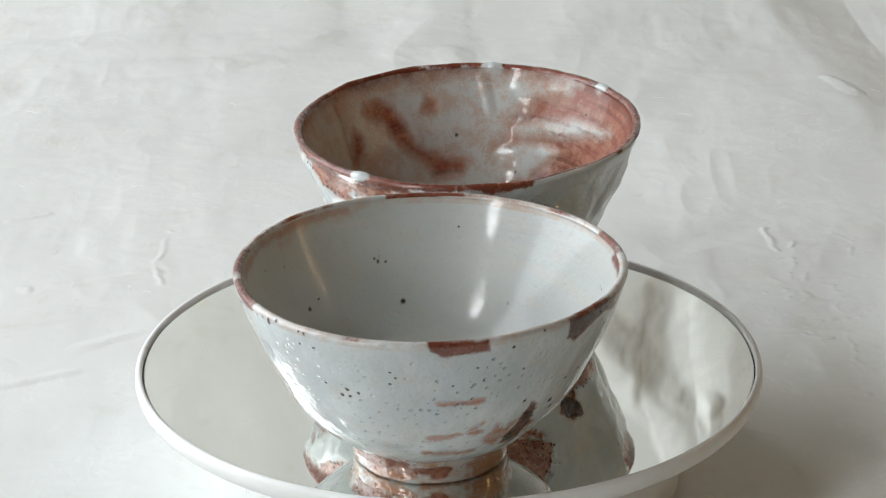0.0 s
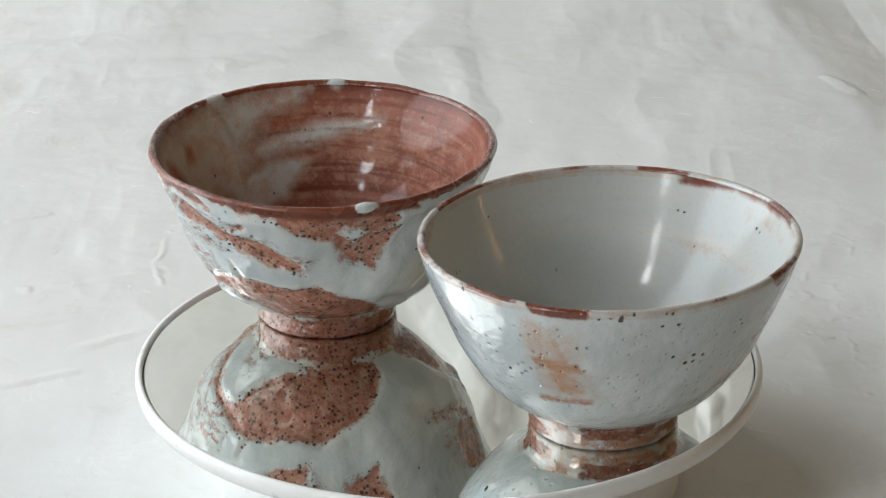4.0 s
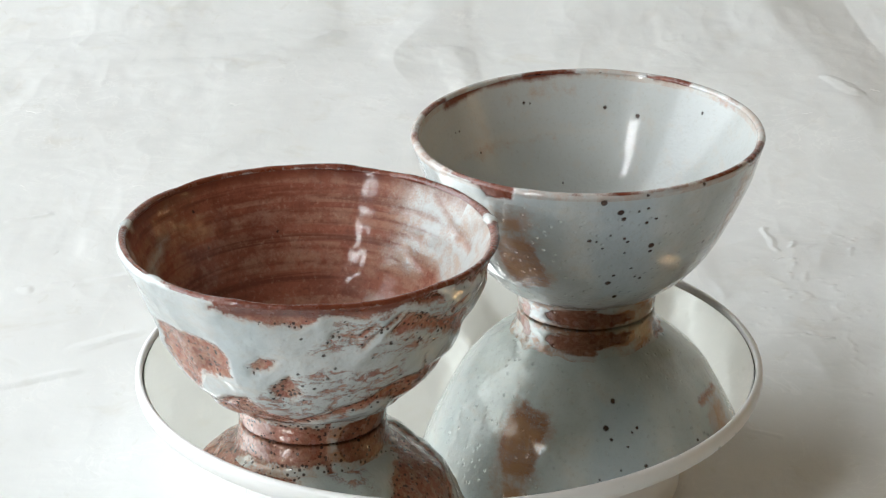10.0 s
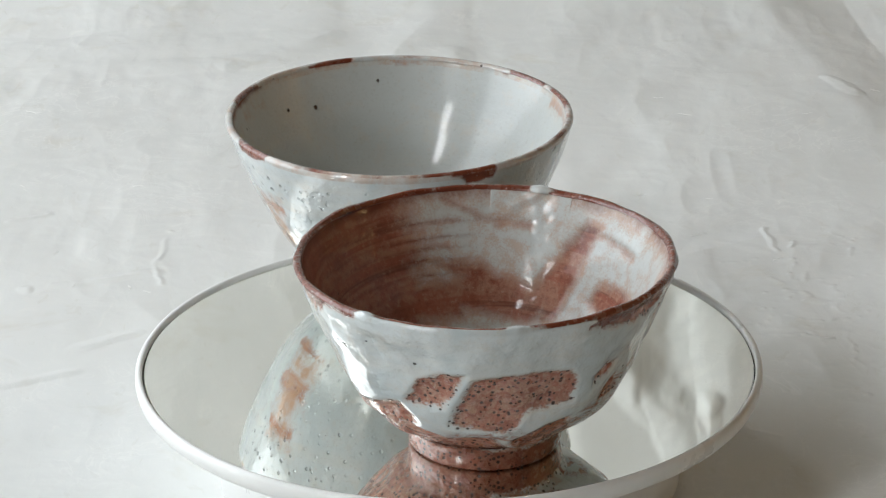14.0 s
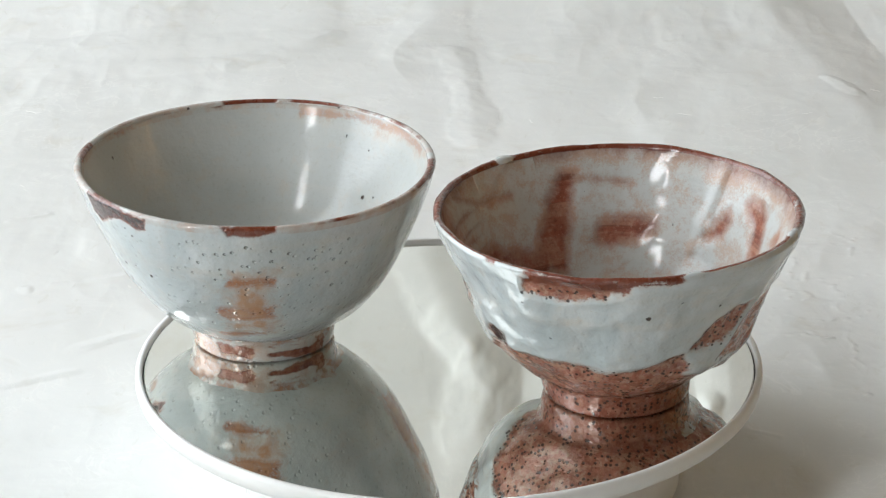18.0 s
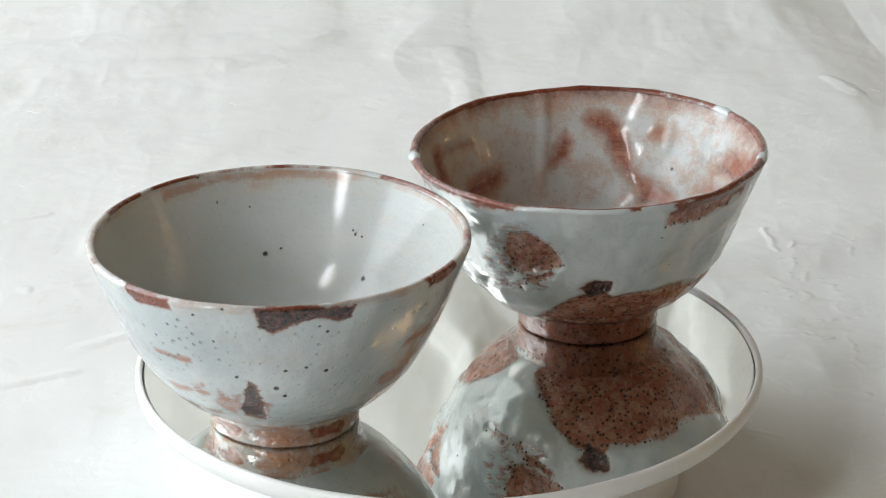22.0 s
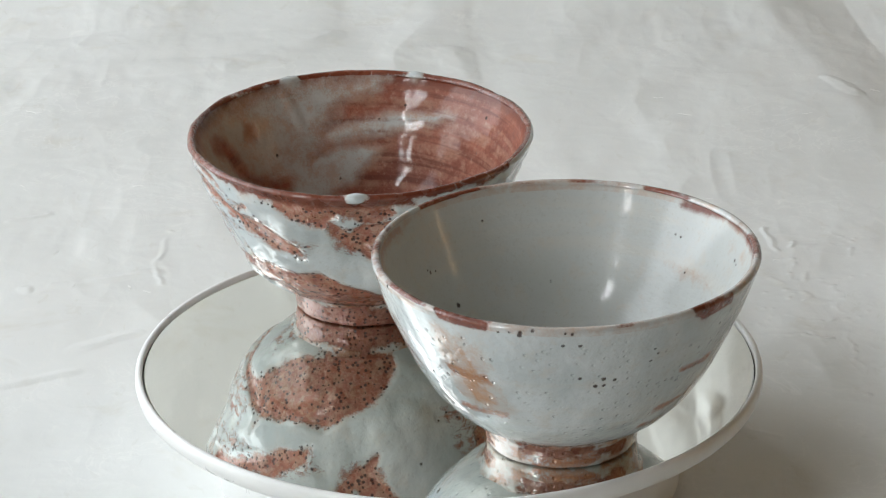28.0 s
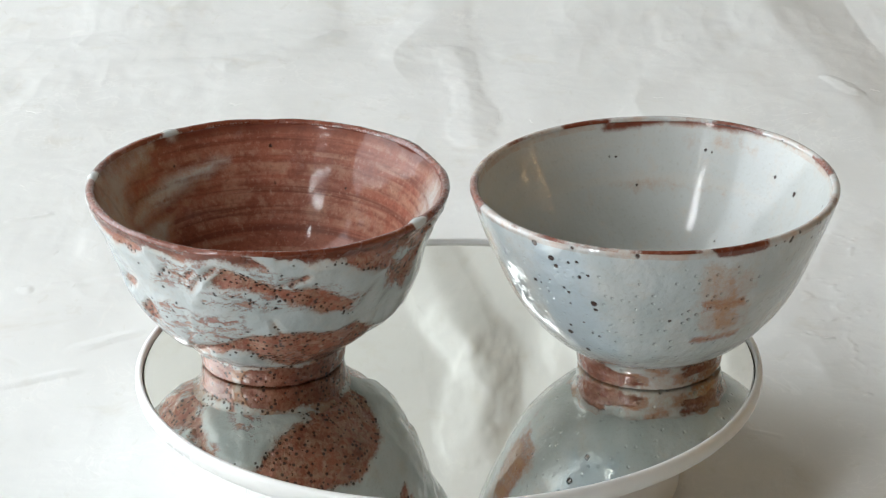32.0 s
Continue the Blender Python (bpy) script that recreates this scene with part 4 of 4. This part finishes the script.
specks(WHITE, "dot", (-55.9, 35.8, 0.5), (-38.8, 39.0, 0.5), (-31.9, 39.8, 0.5), (-25.0, 37.8, 0.62), (-42.3, 32.0, 0.75), (-39.3, 28.7, 0.62), (-48.2, 27.4, 0.5), (-26.0, 53.0, 0.5), (-28.4, 55.1, 0.38), (-65.9, 58.2, 0.5))
specks(WHITE, "dot", (-56.4, 61.3, 0.38), (-76.1, 52.7, 0.38), (-83.1, 46.8, 0.38), (-61.0, 49.4, 0.38))
specks(WHITE, "dot", (-142.5, 59.5, 0.62), (-127.7, 60.7, 0.5), (-116.6, 40.7, 0.5), (-113.2, 42.3, 0.5), (-101.8, 51.8, 0.38), (-102.2, 47.5, 0.38), (-100.3, 49.8, 0.38), (-125.3, 56.4, 0.5))
specks(WHITE, "dot", (-142.2, 60.6, 0.62), (-145.4, 60.2, 0.38), (-129.6, 61.0, 0.38), (-119.4, 40.6, 0.62), (-117.0, 43.2, 0.62), (-124.7, 44.0, 0.5), (-130.2, 56.6, 0.5), (-148.7, 59.8, 0.38))
specks(WHITE, "dot_in", (-29.5, 52.9, 0.38), (-99.5, 54.5, 0.5))
specks(WHITE, "dot_in", (107.0, 43.4, 0.38), (109.1, 45.0, 0.32), (146.7, 36.5, 0.38), (139.7, 38.1, 0.38), (102.2, 31.6, 0.38), (56.0, 33.1, 0.38), (80.3, 52.6, 0.38))
specks(WHITE, "dot_in", (-1.5, 41.8, 0.38), (8.5, 50.9, 0.38), (6.1, 50.7, 0.38))
specks(WHITE, "dot_in", (146.6, 36.6, 0.5), (110.0, 43.7, 0.5), (101.8, 31.9, 0.75), (111.2, 44.7, 0.38))
specks(WHITE, "dot_in", (146.1, 36.7, 0.62), (150.5, 50.8, 0.38), (162.0, 53.2, 0.38))
specks(WHITE, "dot_in", (-27.1, 53.3, 0.5), (-58.6, 50.6, 0.62), (-72.0, 48.9, 0.75), (-39.6, 27.9, 0.38))
RED["blob"] = [(-127.5, 4, 0.6), (80, 3.5, 0.4), (34, 3, 0.2)]
RED["drip_in"] = [(3.2, np.array([(151, 58), (152, 50), (154, 42), (156, 34)])), (2.6, np.array([(-127, 60), (-119, 56)])), (3.0, np.array([(84, 57), (80, 47)]))]
RED["foot_milk"] = [(1.0, np.array([(-200, 8.2), (-130, 8.4)])), (0.8, np.array([(-120, 8), (-80, 8)])), (1.4, np.array([(70, 9), (140, 8)])), (2.4, np.array([(148, 2), (156, 8)]))]
WHITE["foot"] = [(1.7, np.array([(-118, 4.9), (-76, 5.4)])), (2.2, np.array([(100, 4.2), (172, 4)])), (2.2, np.array([(25, 4.5), (70, 4.4)])), (2.2, np.array([(-16, 5.2), (6, 4.2)])), (1.7, np.array([(-160, 5.5), (-92, 5.0)]))]
WHITE["speck"] = [(0, np.array([(-90, 56), (-60, 56), (-60, 36), (-95, 36)])), (0, np.array([(-175, 56), (-150, 56), (-150, 32), (-178, 32)])), (0, np.array([(-5, 58), (50, 55), (50, 34), (0, 34)]))]
THROWN = ((52.5, -52, 60), (48.6, -40, 75), (45.4, -48, 60), (41.8, -55, 55), (37.6, -58, 45), (33.5, -50, 50), (51.0, 25, 45), (46.5, 30, 40), (42.5, 20, 40), (55.2, -10, 50))    # rings inside the red bowl: height, azimuth, half width
WHITE_LIPS = ((-43, 25), (57, 22))              # where the white glaze runs over the red bowl's lip: azimuth, half width
WHITE_AT, RED_AT = (-0.0058, -0.0642), (0.0074, 0.0563)
WHITE_BOWL = bowl("white-glazed stoneware tea bowl with rust rim marks", [(21, 7.6), (25, 8.6), (29.8, 11.3), (34.2, 15), (39.9, 21), (45.1, 29), (49.8, 39), (54.6, 50), (58.1, 60.9)],
                  [(55.4, 60.9), (51.0, 50), (45.6, 39), (40.4, 29), (34.0, 21.5), (24, 16), (12, 13.6), (0, 13.2)], (0.0045, -0.007), (0.001, 0.002), (0.7, -0.7, -0.3), WHITE, 0.3, WHITE_GLAZE, False)
RED_BOWL = bowl("red clay tea bowl with thick milky white glaze drips", [(21, 7.6), (25, 8.6), (29.8, 11.3), (34.5, 15), (40.4, 21), (44.6, 29), (48.5, 39), (52.7, 50), (57.5, 60.2)],
                [(54.5, 60.0), (49.4, 50), (44.6, 39), (40.0, 29), (34.5, 21.5), (24, 16), (12, 13.6), (0, 13.2)], (0.009, 0.011), (0.002, 0.009), (-0.4, -0.15, -0.2), RED, 1.05, RED_GLAZE, True)


# ---- lamps that glint in the glaze ----
def string_lights():
    thing = tagged(new("string_lights"), "warm glowing globe bulbs on a thin dark wire", "string lights")
    rnd = random.Random(3)
    spots = []
    for i in range(9):
        spots.append(Vector((1.965, -0.10 + rnd.uniform(-0.09, 0.09), 0.40 + 0.055 * i)))
    for i in range(9):
        spots.append(Vector((1.965, 0.06 + 0.13 * i, 0.72 - 0.12 * (i % 3) + rnd.uniform(-0.05, 0.05))))
    for i in range(8):
        spots.append(Vector((1.93 - 0.07 * i, 1.45 - 0.16 * i + rnd.uniform(-0.09, 0.09), 2.25 - rnd.uniform(0.0, 0.08))))
    bm = bmesh.new()
    for p, q in zip(spots, spots[1:]):
        ring = []
        for c in (p, q):
            ring.append([bm.verts.new(c + Vector((0.002 * math.cos(k * 2.09), 0, 0.002 * math.sin(k * 2.09) + 0.012))) for k in range(3)])
        for k in range(3):
            bm.faces.new((ring[0][k], ring[0][(k + 1) % 3], ring[1][(k + 1) % 3], ring[1][k]))
    part("wire", bm, WIRE, thing)
    bm = bmesh.new()
    bmesh.ops.create_uvsphere(bm, u_segments=16, v_segments=12, radius=0.016)
    for v in bm.verts:
        v.co.z *= 1.15
    first = part("bulb", bm, BULB, thing)
    first.location = spots[0]
    for p in spots[1:]:
        ob = new("bulb", first.data)
        ob.parent, ob.location = thing, p
        ob.scale = (1.4,) * 3 if p.z > 1.9 else (1.0,) * 3


string_lights()


# ---- what moves ----
TURN_KEYS = [(0, 0), (2.82, 37.2), (6, 80), (9, 124.2), (13, 183.9), (19, 269.9), (23, 327.6), (25.18, 360), (28, 397.2), (32, 454)]


def turn(t):
    """Degrees by which the plate has turned: a smooth curve through the keys."""
    ts, vs = np.array(TURN_KEYS, float).T
    sl = np.gradient(vs, ts)
    i = int(np.clip(np.searchsorted(ts, t) - 1, 0, len(ts) - 2))
    h = ts[i + 1] - ts[i]
    u = (t - ts[i]) / h
    return float((2 * u ** 3 - 3 * u * u + 1) * vs[i] + (u ** 3 - 2 * u * u + u) * h * sl[i] + (3 * u * u - 2 * u ** 3) * vs[i + 1] + (u ** 3 - u * u) * h * sl[i + 1])


def motions():
    """The plate carries both bowls round."""
    times = [0.5 * i for i in range(65)]
    walk(PLATE, [(t, pose(0, 0, 0, 0, 0, turn(t))) for t in times])
    for thing, (x, y) in ((WHITE_BOWL, WHITE_AT), (RED_BOWL, RED_AT)):
        walk(thing, [(t, pose(0, 0, 0, 0, 0, turn(t)) @ pose(x, y, TZ)) for t in times])


motions()
